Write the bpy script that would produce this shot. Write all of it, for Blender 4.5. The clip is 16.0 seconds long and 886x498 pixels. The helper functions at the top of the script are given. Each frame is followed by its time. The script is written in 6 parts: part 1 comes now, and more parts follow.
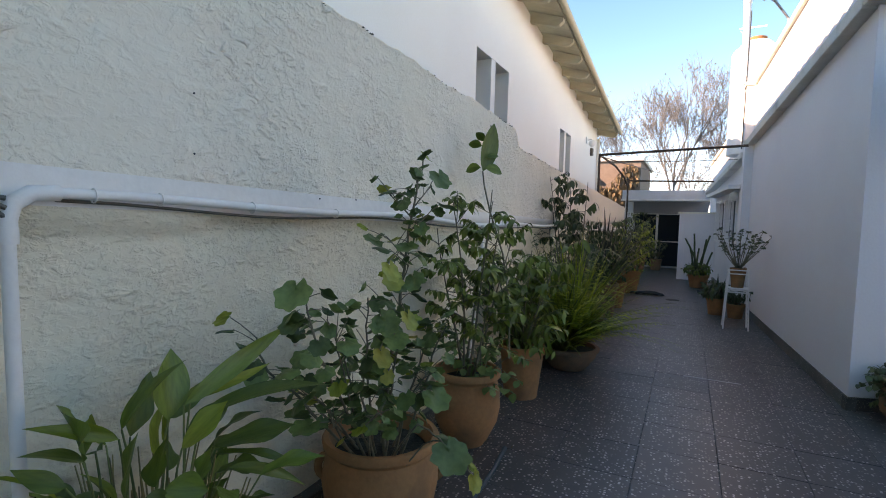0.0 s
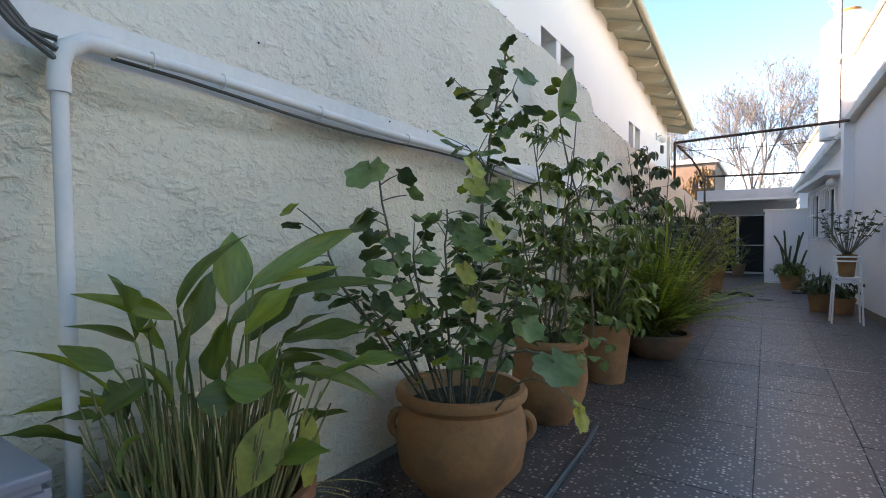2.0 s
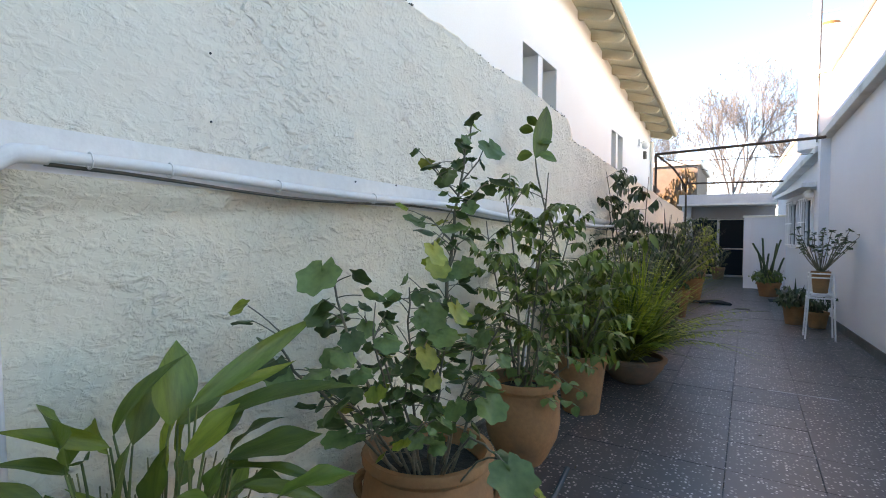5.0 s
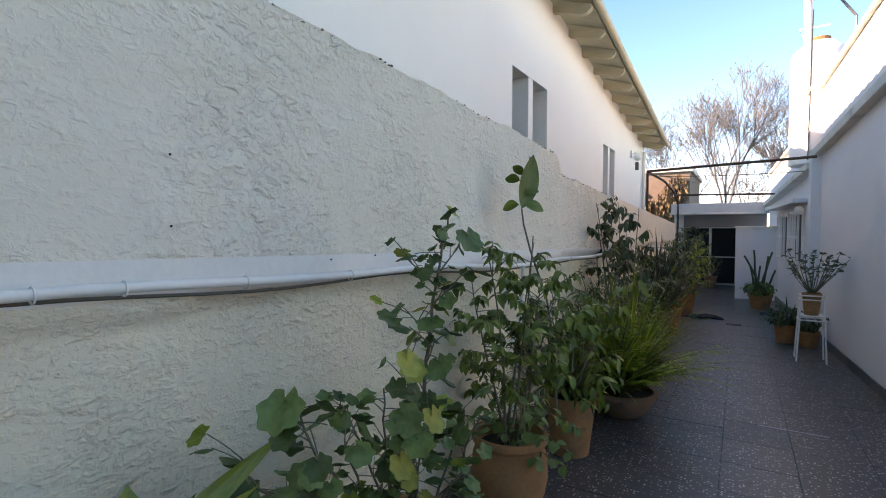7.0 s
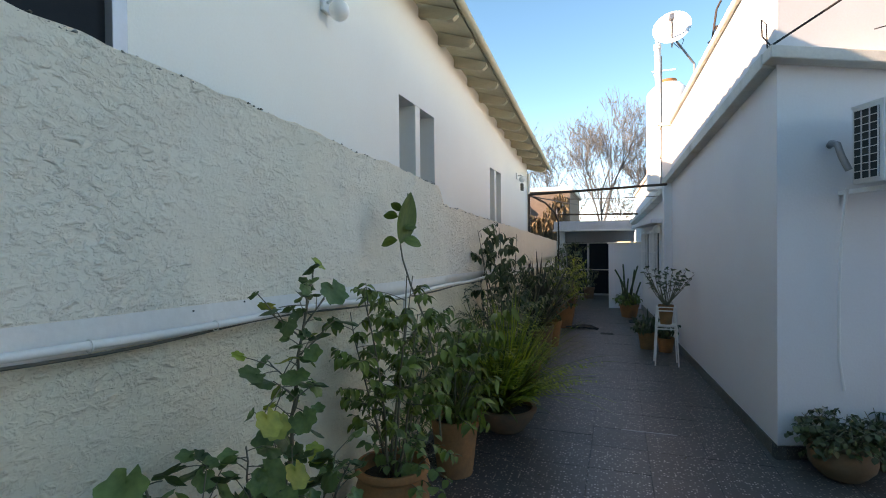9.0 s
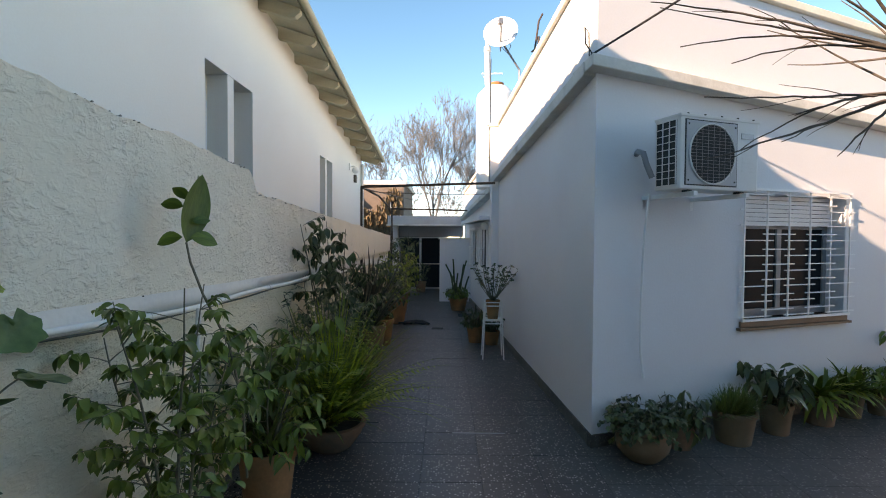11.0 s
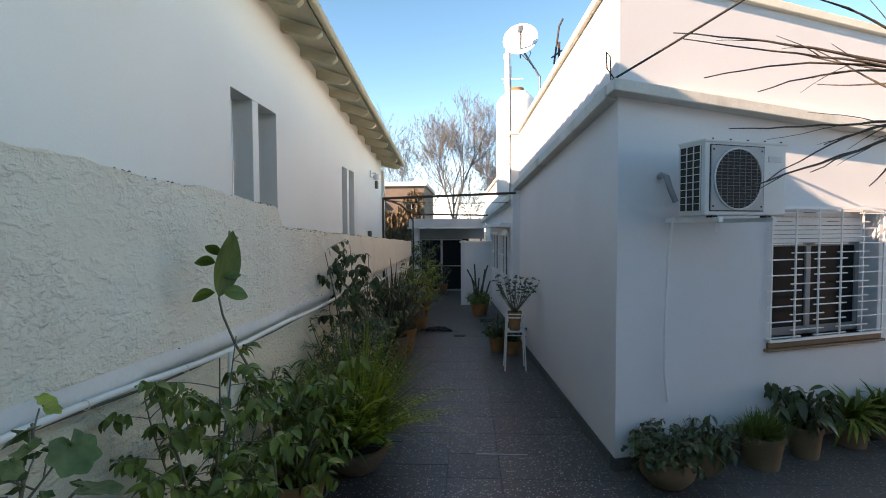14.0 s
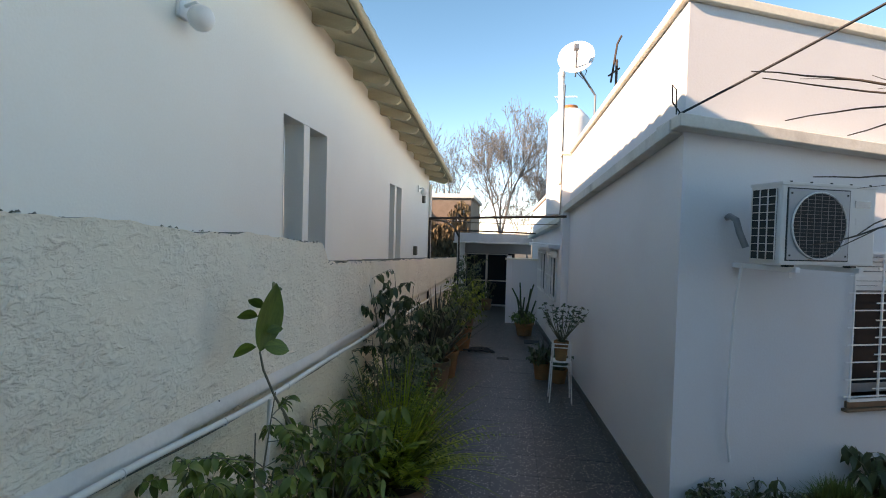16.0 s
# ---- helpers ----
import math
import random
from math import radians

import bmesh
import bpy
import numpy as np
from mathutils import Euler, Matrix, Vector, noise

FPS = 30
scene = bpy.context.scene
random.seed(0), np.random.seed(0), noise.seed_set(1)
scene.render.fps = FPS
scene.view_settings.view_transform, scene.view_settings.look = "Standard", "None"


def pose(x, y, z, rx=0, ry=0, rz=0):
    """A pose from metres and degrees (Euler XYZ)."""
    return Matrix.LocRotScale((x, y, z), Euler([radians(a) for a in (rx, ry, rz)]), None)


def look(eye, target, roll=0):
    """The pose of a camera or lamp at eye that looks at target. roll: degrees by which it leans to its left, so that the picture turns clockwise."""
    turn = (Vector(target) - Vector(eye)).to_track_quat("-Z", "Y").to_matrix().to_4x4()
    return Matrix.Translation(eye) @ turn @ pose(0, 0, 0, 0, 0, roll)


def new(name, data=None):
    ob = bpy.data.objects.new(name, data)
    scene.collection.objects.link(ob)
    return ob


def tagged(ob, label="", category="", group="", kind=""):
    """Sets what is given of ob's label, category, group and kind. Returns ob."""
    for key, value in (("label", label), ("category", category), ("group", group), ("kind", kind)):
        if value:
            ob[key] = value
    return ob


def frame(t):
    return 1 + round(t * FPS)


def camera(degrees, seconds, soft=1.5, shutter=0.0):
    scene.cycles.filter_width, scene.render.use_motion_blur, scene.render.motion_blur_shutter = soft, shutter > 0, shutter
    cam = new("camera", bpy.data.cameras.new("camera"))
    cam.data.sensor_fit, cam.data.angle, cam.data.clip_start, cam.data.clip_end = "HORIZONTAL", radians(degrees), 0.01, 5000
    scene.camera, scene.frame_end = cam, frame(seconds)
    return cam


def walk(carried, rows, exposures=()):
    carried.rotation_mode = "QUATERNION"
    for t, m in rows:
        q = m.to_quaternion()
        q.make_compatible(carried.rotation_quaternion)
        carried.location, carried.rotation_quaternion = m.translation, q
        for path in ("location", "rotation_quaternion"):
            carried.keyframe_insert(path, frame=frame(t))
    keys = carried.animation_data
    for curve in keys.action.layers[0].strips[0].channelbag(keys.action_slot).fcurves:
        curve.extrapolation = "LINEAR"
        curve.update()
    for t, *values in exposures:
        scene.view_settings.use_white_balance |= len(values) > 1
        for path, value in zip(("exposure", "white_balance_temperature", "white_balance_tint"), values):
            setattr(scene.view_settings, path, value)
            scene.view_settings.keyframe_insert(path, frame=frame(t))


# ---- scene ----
cam = camera(83.9, 16.0, soft=1.0)
ROWS = [
    (0.0, 0.290, -0.536, 1.289, 26.46, -3.75, -1.50),
    (0.5, 0.213, -0.452, 1.209, 28.60, -2.51, 0.55),
    (1.0, 0.173, -0.411, 1.117, 30.71, -1.15, -0.39),
    (1.5, 0.154, -0.400, 1.012, 32.49, -0.87, -0.60),
    (2.0, 0.134, -0.405, 0.934, 33.28, -1.15, 0.14),
    (2.5, 0.130, -0.413, 0.879, 33.69, -0.98, 0.28),
    (3.0, 0.131, -0.417, 0.837, 34.01, -1.12, 0.79),
    (3.5, 0.135, -0.404, 0.852, 33.30, -1.33, 0.32),
    (4.0, 0.149, -0.382, 0.953, 32.71, -1.46, -0.13),
    (4.5, 0.165, -0.362, 1.075, 32.07, -1.89, -0.27),
    (7.0, 0.176, -0.252, 1.441, 31.08, -2.16, -0.10),
    (7.5, 0.168, -0.260, 1.493, 29.04, -1.92, -1.62),
    (8.0, 0.180, -0.270, 1.535, 27.18, -1.69, -1.58),
    (8.5, 0.227, -0.295, 1.557, 24.41, -0.79, -0.30),
    (9.0, 0.296, -0.265, 1.551, 19.47, -0.64, 0.55),
    (9.5, 0.318, -0.120, 1.553, 13.50, -0.76, 0.19),
    (10.0, 0.298, 0.020, 1.564, 7.58, -1.16, -0.72),
    (12.5, 0.250, 0.160, 1.656, -2.77, -1.81, 0.90),
    (13.0, 0.248, 0.154, 1.712, -0.59, -1.55, -0.09),
    (13.5, 0.253, 0.131, 1.772, 1.58, -2.78, 0.44),
    (14.0, 0.255, 0.102, 1.822, 2.81, -2.26, 0.26),
    (14.5, 0.266, 0.095, 1.889, 6.48, -2.17, 0.13),
    (15.0, 0.272, 0.119, 1.954, 9.67, -2.57, -1.52),
    (15.5, 0.251, 0.168, 2.011, 9.47, -2.79, -1.16),
    (16.0, 0.226, 0.223, 2.035, 8.06, -1.60, -1.57),
]
STOPS = [(0.0, 2.2), (1.0, 2.4), (1.5, 2.5), (2.5, 2.7), (3.5, 2.93), (4.0, 3.02), (4.5, 3.0), (7.0, 2.35), (8.0, 2.2), (9.0, 2.05), (10.0, 2.0), (12.5, 1.93), (14.5, 1.88), (16.0, 1.75)]
EXPOSURES = [(t, s + (0.42 if t < 5 else 0.33), 14600 if t < 8.5 else 14000, 43 if t < 8.5 else 35) for t, s in STOPS]
walk(cam, [(t, pose(x, y, z, 90 + pitch, roll, yaw)) for t, x, y, z, yaw, pitch, roll in ROWS], EXPOSURES)

# ---- light ----
SUN_WAY = Vector((1.0, 0.62, -0.53))
world = bpy.data.worlds.new("sky")
scene.world = world
world.use_nodes = True
wn = world.node_tree.nodes
sky = wn.new("ShaderNodeTexSky")
sky.sky_type = "NISHITA"
sky.sun_disc = False
sky.sun_elevation = math.atan2(-SUN_WAY.z, math.hypot(SUN_WAY.x, SUN_WAY.y))
sky.sun_rotation = math.atan2(-SUN_WAY.x, -SUN_WAY.y)
sky.air_density, sky.dust_density, sky.ozone_density = 0.65, 0.0, 1.4
sky.altitude = 2500
wn["Background"].inputs[1].default_value = 0.14
deep = wn.new("ShaderNodeHueSaturation")
deep.inputs["Saturation"].default_value = 1.30
deep.inputs["Hue"].default_value = 0.488
world.node_tree.links.new(sky.outputs[0], deep.inputs["Color"])
world.node_tree.links.new(deep.outputs[0], wn["Background"].inputs[0])
sun = new("sun", bpy.data.lights.new("sun", "SUN"))
sun.data.energy, sun.data.angle, sun.data.color = 2.6, radians(0.5), (0.92, 0.97, 1.0)
sun.matrix_world = look((-8, -5, 8), Vector((-8, -5, 8)) + SUN_WAY)


# ---- materials ----
def material(name, colour, rough=0.6, metal=0.0, var=0.15, scale=6.0, fine=60.0, bump=0.0, stretch=(1, 1, 1), stain=None,
             stain_scale=1.2, stain_lo=0.5, stain_hi=0.75, random=0.0, island=0.0, translucent=0.0, spec=0.5, bump_scale=None, transmission=0.0):
    m = bpy.data.materials.new(name)
    m.use_nodes = True
    nt = m.node_tree
    n, link = nt.nodes, nt.links.new
    b = n["Principled BSDF"]
    b.inputs["Roughness"].default_value = rough
    b.inputs["Metallic"].default_value = metal
    b.inputs["Specular IOR Level"].default_value = spec
    b.inputs["Transmission Weight"].default_value = transmission
    co = n.new("ShaderNodeTexCoord")
    mp = n.new("ShaderNodeMapping")
    mp.inputs["Scale"].default_value = stretch
    link(co.outputs["Object"], mp.inputs[0])

    def noise_at(sc, detail=4):
        t = n.new("ShaderNodeTexNoise")
        t.inputs["Scale"].default_value = sc
        t.inputs["Detail"].default_value = detail
        link(mp.outputs[0], t.inputs["Vector"])
        return t

    def mixed(a, bb, fac, mode="MIX"):
        x = n.new("ShaderNodeMix")
        x.data_type, x.blend_type = "RGBA", mode
        for sock, v in ((x.inputs[6], a), (x.inputs[7], bb), (x.inputs[0], fac)):
            if hasattr(v, "links"):
                link(v, sock)
            elif isinstance(v, tuple):
                sock.default_value = (*v, 1)[:4]
            else:
                sock.default_value = v
        return x.outputs[2]

    def spread(out, lo, hi):
        r = n.new("ShaderNodeMapRange")
        r.inputs[1].default_value, r.inputs[2].default_value = lo, hi
        link(out, r.inputs[0])
        return r.outputs[0]

    dark = tuple(c * (1 - var) for c in colour)
    light = tuple(min(1, c * (1 + var)) for c in colour)
    big = noise_at(scale)
    small = noise_at(fine)
    c = mixed(dark, light, spread(big.outputs[0], 0.3, 0.7))
    c = mixed(c, mixed(dark, light, spread(small.outputs[0], 0.3, 0.7)), 0.4)
    if stain:
        c = mixed(c, stain, spread(noise_at(stain_scale, 6).outputs[0], stain_lo, stain_hi))
    if random or island:
        src = n.new("ShaderNodeObjectInfo").outputs["Random"] if random else n.new("ShaderNodeNewGeometry").outputs["Random Per Island"]
        h = n.new("ShaderNodeHueSaturation")
        amount = random or island
        link(spread(src, 0.0, 1.0), h.inputs["Value"])
        r = h.inputs["Value"].links[0].from_node
        r.inputs[3].default_value, r.inputs[4].default_value = 1 - amount, 1 + amount
        link(c, h.inputs["Color"])
        c = h.outputs[0]
    link(c, b.inputs["Base Color"])
    if bump:
        bp = n.new("ShaderNodeBump")
        bp.inputs["Strength"].default_value = 1.0
        bp.inputs["Distance"].default_value = bump
        link(noise_at(bump_scale or fine, 8).outputs[0], bp.inputs["Height"])
        link(bp.outputs[0], b.inputs["Normal"])
    if translucent:
        tr = n.new("ShaderNodeBsdfTranslucent")
        link(c, tr.inputs[0])
        ms = n.new("ShaderNodeMixShader")
        ms.inputs[0].default_value = translucent
        link(b.outputs[0], ms.inputs[1])
        link(tr.outputs[0], ms.inputs[2])
        link(ms.outputs[0], n["Material Output"].inputs[0])
    return m


def terrazzo(name, base, chip, scale, rough=0.45, random=0.0):
    m = material(name, base, rough, var=0.22, scale=1.6, fine=14, stain=tuple(v * 0.55 for v in base), stain_scale=0.9, stain_lo=0.52, stain_hi=0.7, random=random)
    n, link = m.node_tree.nodes, m.node_tree.links.new
    b = n["Principled BSDF"]
    was = b.inputs["Base Color"].links[0].from_socket
    co = n.new("ShaderNodeTexCoord")
    v = n.new("ShaderNodeTexVoronoi")
    v.inputs["Scale"].default_value = scale
    geo = n.new("ShaderNodeNewGeometry")
    link(geo.outputs["Position"], v.inputs["Vector"])
    sep = n.new("ShaderNodeSeparateColor")
    link(v.outputs["Color"], sep.inputs[0])
    pick = n.new("ShaderNodeMapRange")
    pick.inputs[1].default_value, pick.inputs[2].default_value = 0.5, 0.95
    link(sep.outputs[0], pick.inputs[0])
    near = n.new("ShaderNodeMapRange")
    near.inputs[1].default_value, near.inputs[2].default_value = 0.42, 0.3
    link(v.outputs["Distance"], near.inputs[0])
    mul = n.new("ShaderNodeMath")
    mul.operation = "MULTIPLY"
    link(pick.outputs[0], mul.inputs[0])
    link(near.outputs[0], mul.inputs[1])
    x = n.new("ShaderNodeMix")
    x.data_type = "RGBA"
    link(mul.outputs[0], x.inputs[0])
    link(was, x.inputs[6])
    x.inputs[7].default_value = (*chip, 1)
    link(x.outputs[2], b.inputs["Base Color"])
    return m


def rough_plaster(name, colour, depth, yellow):
    """Hand-thrown plaster with torn strokes, under old paint."""
    m = material(name, colour, 0.85, var=0.05, scale=2.0, fine=25, stain=yellow, stain_scale=0.9, stain_lo=0.42, stain_hi=0.75, spec=0.2)
    n, link = m.node_tree.nodes, m.node_tree.links.new
    b = n["Principled BSDF"]
    geo = n.new("ShaderNodeNewGeometry")
    heights = []
    for sc, st, w, lo, hi in ((7, (1, 0.8, 1.1), 0.8, 0.42, 0.74), (26, (1, 0.75, 1.2), 0.7, 0.52, 0.74), (62, (1, 0.9, 1.1), 0.34, 0.48, 0.72)):
        mp = n.new("ShaderNodeMapping")
        mp.inputs["Scale"].default_value = st
        mp.inputs["Rotation"].default_value = (0.5, 0, 0)
        link(geo.outputs["Position"], mp.inputs[0])
        t = n.new("ShaderNodeTexNoise")
        t.inputs["Scale"].default_value, t.inputs["Detail"].default_value, t.inputs["Distortion"].default_value = sc, 6, 0.5
        link(mp.outputs[0], t.inputs["Vector"])
        r = n.new("ShaderNodeMapRange")
        r.inputs[1].default_value, r.inputs[2].default_value, r.inputs[4].default_value = lo, hi, w
        link(t.outputs[0], r.inputs[0])
        heights.append(r.outputs[0])
    total = heights[0]
    for h in heights[1:]:
        a = n.new("ShaderNodeMath")
        link(total, a.inputs[0])
        link(h, a.inputs[1])
        total = a.outputs[0]
    # some areas were thrown on thick and torn, others floated nearly smooth
    patch = n.new("ShaderNodeTexNoise")
    patch.inputs["Scale"].default_value, patch.inputs["Detail"].default_value = 2.1, 3
    link(geo.outputs["Position"], patch.inputs["Vector"])
    amount = n.new("ShaderNodeMapRange")
    amount.inputs[1].default_value, amount.inputs[2].default_value, amount.inputs[3].default_value, amount.inputs[4].default_value = 0.34, 0.64, 0.35, 1.35
    link(patch.outputs[0], amount.inputs[0])
    scaled = n.new("ShaderNodeMath")
    scaled.operation = "MULTIPLY"
    link(total, scaled.inputs[0])
    link(amount.outputs[0], scaled.inputs[1])
    bp = n.new("ShaderNodeBump")
    bp.inputs["Distance"].default_value = depth
    link(scaled.outputs[0], bp.inputs["Height"])
    link(bp.outputs[0], b.inputs["Normal"])
    return m


PLASTER = rough_plaster("rough_plaster", (0.86, 0.735, 0.595), 0.0098, (0.83, 0.70, 0.54))
PLASTER_LOW = rough_plaster("rough_plaster_yellowed", (0.86, 0.735, 0.56), 0.0090, (0.83, 0.69, 0.50))
BAND = material("painted_band", (0.81, 0.74, 0.67), 0.7, var=0.06, scale=3, fine=40, bump=0.003, bump_scale=18)
HOUSE = material("cream_render", (0.80, 0.785, 0.72), 0.8, var=0.03, scale=1.0, fine=70, bump=0.0015, spec=0.2)
WHITE = material("white_render", (0.72, 0.72, 0.725), 0.8, var=0.035, scale=0.9, fine=60, bump=0.0015, stain=(0.66, 0.66, 0.675), stain_scale=0.5, spec=0.2)
CORNICE = material("weathered_concrete_edge", (0.62, 0.60, 0.55), 0.85, var=0.12, scale=3, fine=40, bump=0.002, stain=(0.40, 0.38, 0.34), stain_scale=2.2, stain_lo=0.55)
COPING = material("cream_coping", (0.78, 0.73, 0.62), 0.75, var=0.1, scale=3, fine=30, bump=0.002)
PVC = material("painted_pipe", (0.78, 0.725, 0.66), 0.75, var=0.06, scale=5, fine=60, bump=0.001, spec=0.2)
CABLE = material("grey_cable", (0.10, 0.085, 0.065), 0.6, var=0.15)
BLACK = material("black_rubber", (0.015, 0.015, 0.016), 0.5, var=0.2)
TERRA = material("terracotta", (0.40, 0.155, 0.062), 0.8, var=0.2, scale=5, fine=50, bump=0.002, stain=(0.20, 0.095, 0.048), stain_scale=4, stain_lo=0.5, stain_hi=0.7)
TERRA_RED = material("red_terracotta", (0.30, 0.095, 0.045), 0.75, var=0.18, scale=5, fine=50, bump=0.0015, stain=(0.17, 0.07, 0.04), stain_scale=3, stain_lo=0.5, stain_hi=0.75)
TERRA_DARK = material("aged_terracotta", (0.28, 0.13, 0.075), 0.85, var=0.2, scale=5, fine=50, bump=0.002, stain=(0.13, 0.085, 0.06), stain_scale=5, stain_lo=0.45)
TERRA_PALE = material("dusty_terracotta", (0.20, 0.10, 0.052), 0.85, var=0.15, scale=5, fine=50, bump=0.0015, stain=(0.20, 0.12, 0.08), stain_scale=5, stain_lo=0.45)
SOIL = material("potting_soil", (0.035, 0.025, 0.018), 0.95, var=0.5, scale=30, fine=120, bump=0.01, bump_scale=60)
STEM = material("woody_stem", (0.19, 0.155, 0.105), 0.8, var=0.3, scale=30, fine=120, bump=0.001)
STEM_GREEN = material("green_stem", (0.13, 0.16, 0.045), 0.6, var=0.25, scale=20, island=0.3)
STALK_DRY = material("straw_stalk", (0.25, 0.195, 0.075), 0.7, var=0.3, scale=20, island=0.35)
LEAF = material("broad_green_leaf", (0.095, 0.155, 0.022), 0.40, var=0.35, scale=14, fine=45, bump=0.0012, bump_scale=70, stretch=(3, 0.6, 1), random=0.35, translucent=0.25)
LEAF_LIGHT = material("yellow_green_leaf", (0.225, 0.275, 0.028), 0.42, var=0.3, scale=14, bump=0.001, bump_scale=70, stretch=(3, 0.6, 1), random=0.25, translucent=0.3)
LEAF_YELLOW = material("yellowed_leaf", (0.42, 0.38, 0.07), 0.55, var=0.25, scale=14, stain=(0.16, 0.2, 0.04), stain_scale=16, stain_lo=0.45, stain_hi=0.65, random=0.15, translucent=0.3)
LEAF_BLUE = material("grey_green_leaf", (0.085, 0.15, 0.042), 0.45, var=0.3, scale=14, fine=60, bump=0.001, random=0.5, translucent=0.2)
SHRUB = material("glossy_shrub_leaf", (0.12, 0.17, 0.024), 0.4, var=0.2, scale=12, island=0.4, translucent=0.2)
SHRUB_DARK = material("dark_shrub_leaf", (0.062, 0.08, 0.025), 0.4, var=0.25, scale=12, island=0.4, translucent=0.15)
FERN = material("bright_fern", (0.25, 0.31, 0.03), 0.5, var=0.2, scale=10, island=0.4, translucent=0.3)
GRASSY = material("strap_leaf", (0.12, 0.16, 0.035), 0.5, var=0.25, scale=10, island=0.4, translucent=0.2)
BRONZE = material("bronze_strap_leaf", (0.07, 0.055, 0.035), 0.45, var=0.3, scale=10, island=0.45, translucent=0.15)
GREYPLANT = material("grey_twiggy_leaf", (0.11, 0.13, 0.06), 0.6, var=0.3, scale=15, island=0.4, translucent=0.15)
BUSH_YELLOW = material("lime_bush_leaf", (0.20, 0.25, 0.03), 0.5, var=0.2, scale=10, island=0.35, translucent=0.3)
GRANITE = terrazzo("granite_skirting", (0.10, 0.085, 0.075), (0.3, 0.27, 0.24), 90)
TILE = terrazzo("washed_terrazzo", (0.080, 0.057, 0.055), (0.55, 0.47, 0.43), 58, 0.42, random=0.07)
TILE_FAR = terrazzo("washed_terrazzo_yard", (0.10, 0.083, 0.078), (0.32, 0.29, 0.27), 58, 0.45)
GROUT = material("dirty_joint", (0.07, 0.064, 0.066), 0.95, var=0.3, scale=10, bump=0.002)
SLAB = terrazzo("patched_terrazzo", (0.082, 0.073, 0.075), (0.36, 0.33, 0.32), 62, 0.5, random=0.12)
EARTH = material("ground_earth", (0.10, 0.085, 0.06), 0.95, var=0.3, scale=1.5, fine=30, bump=0.01)
TIMBER = material("painted_rafter", (0.46, 0.40, 0.28), 0.7, var=0.12, scale=4, fine=40, bump=0.001, stretch=(1, 4, 4))
ROOF = material("clay_roof_tile", (0.33, 0.15, 0.09), 0.8, var=0.2, scale=5, fine=40, random=0.2)
METAL = material("grey_metal", (0.24, 0.25, 0.26), 0.4, 0.6, var=0.1)
RUST = material("rusty_iron", (0.075, 0.05, 0.04), 0.7, 0.4, var=0.3, scale=12)
ALU = material("anodised_frame", (0.48, 0.49, 0.50), 0.4, 0.5, var=0.06)
FRAME_GREY = material("shaded_window_reveal", (0.62, 0.62, 0.59), 0.7, var=0.05)
GLASS = material("dark_glass", (0.02, 0.023, 0.026), 0.14, var=0.1, spec=0.03)
# near-black that paints in the missing light of rooms and openings
DARK = material("unlit_depth_black", (0.02, 0.02, 0.022), 0.8, var=0.3)
CURTAIN = material("dim_curtain", (0.07, 0.068, 0.065), 0.9, var=0.2, scale=4, stretch=(14, 1, 1))
PAINTW = material("white_gloss_paint", (0.80, 0.80, 0.79), 0.4, var=0.04, scale=5, bump=0.0004)
PAINTP = material("plastic_casing", (0.66, 0.66, 0.64), 0.45, var=0.05, scale=3, stain=(0.62, 0.61, 0.57), stain_scale=3, stain_lo=0.5)
WOODSILL = material("brown_sill", (0.20, 0.10, 0.06), 0.6, var=0.2, scale=6)
BARK = material("grey_bark", (0.085, 0.068, 0.055), 0.9, var=0.3, scale=12, fine=60, bump=0.003)
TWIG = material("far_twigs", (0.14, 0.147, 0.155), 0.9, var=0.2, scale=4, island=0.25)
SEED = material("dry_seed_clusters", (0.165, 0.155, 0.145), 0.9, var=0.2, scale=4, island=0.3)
BRICK = material("far_brickwork", (0.14, 0.105, 0.085), 0.85, var=0.2, scale=6, fine=40, random=0.25)
DRYVINE = material("dry_creeper", (0.15, 0.105, 0.06), 0.9, var=0.3, scale=6, island=0.4)
DISH = material("dish_grey", (0.62, 0.63, 0.63), 0.45, var=0.05)
GREYBOX = material("grey_blue_paint", (0.20, 0.22, 0.25), 0.5, var=0.06, scale=3, bump=0.0005)
HOSE = material("green_hose", (0.008, 0.045, 0.055), 0.45, var=0.15)
GLOBE = material("opal_globe", (0.82, 0.81, 0.78), 0.3, var=0.03)
GUARD = material("dark_fan_guard", (0.26, 0.26, 0.265), 0.5, var=0.1)
SLABEDGE = material("weathered_white_slab", (0.50, 0.50, 0.50), 0.85, var=0.12, scale=2, fine=30, stain=(0.36, 0.35, 0.34), stain_scale=2, stain_lo=0.5)
# grey render, darkened by the shade of the porch recess
RECESS = material("shaded_recess_grey", (0.30, 0.30, 0.31), 0.85, var=0.08, scale=2, fine=40, bump=0.001)
MOSS = material("mossy_wall_crown", (0.30, 0.28, 0.23), 0.95, var=0.3, scale=9, fine=50, bump=0.004, stain=(0.05, 0.05, 0.035), stain_scale=7, stain_lo=0.42, stain_hi=0.6)
CASE = material("meter_case_paint", (0.30, 0.33, 0.335), 0.5, var=0.08)
DUN = material("dun_render", (0.38, 0.375, 0.36), 0.9, var=0.12, scale=1, bump=0.002)
PANEL = material("grey_fan_panel", (0.40, 0.41, 0.42), 0.5, var=0.06)
RAG = material("dark_cloth", (0.03, 0.03, 0.035), 0.9, var=0.4, scale=20, bump=0.003)


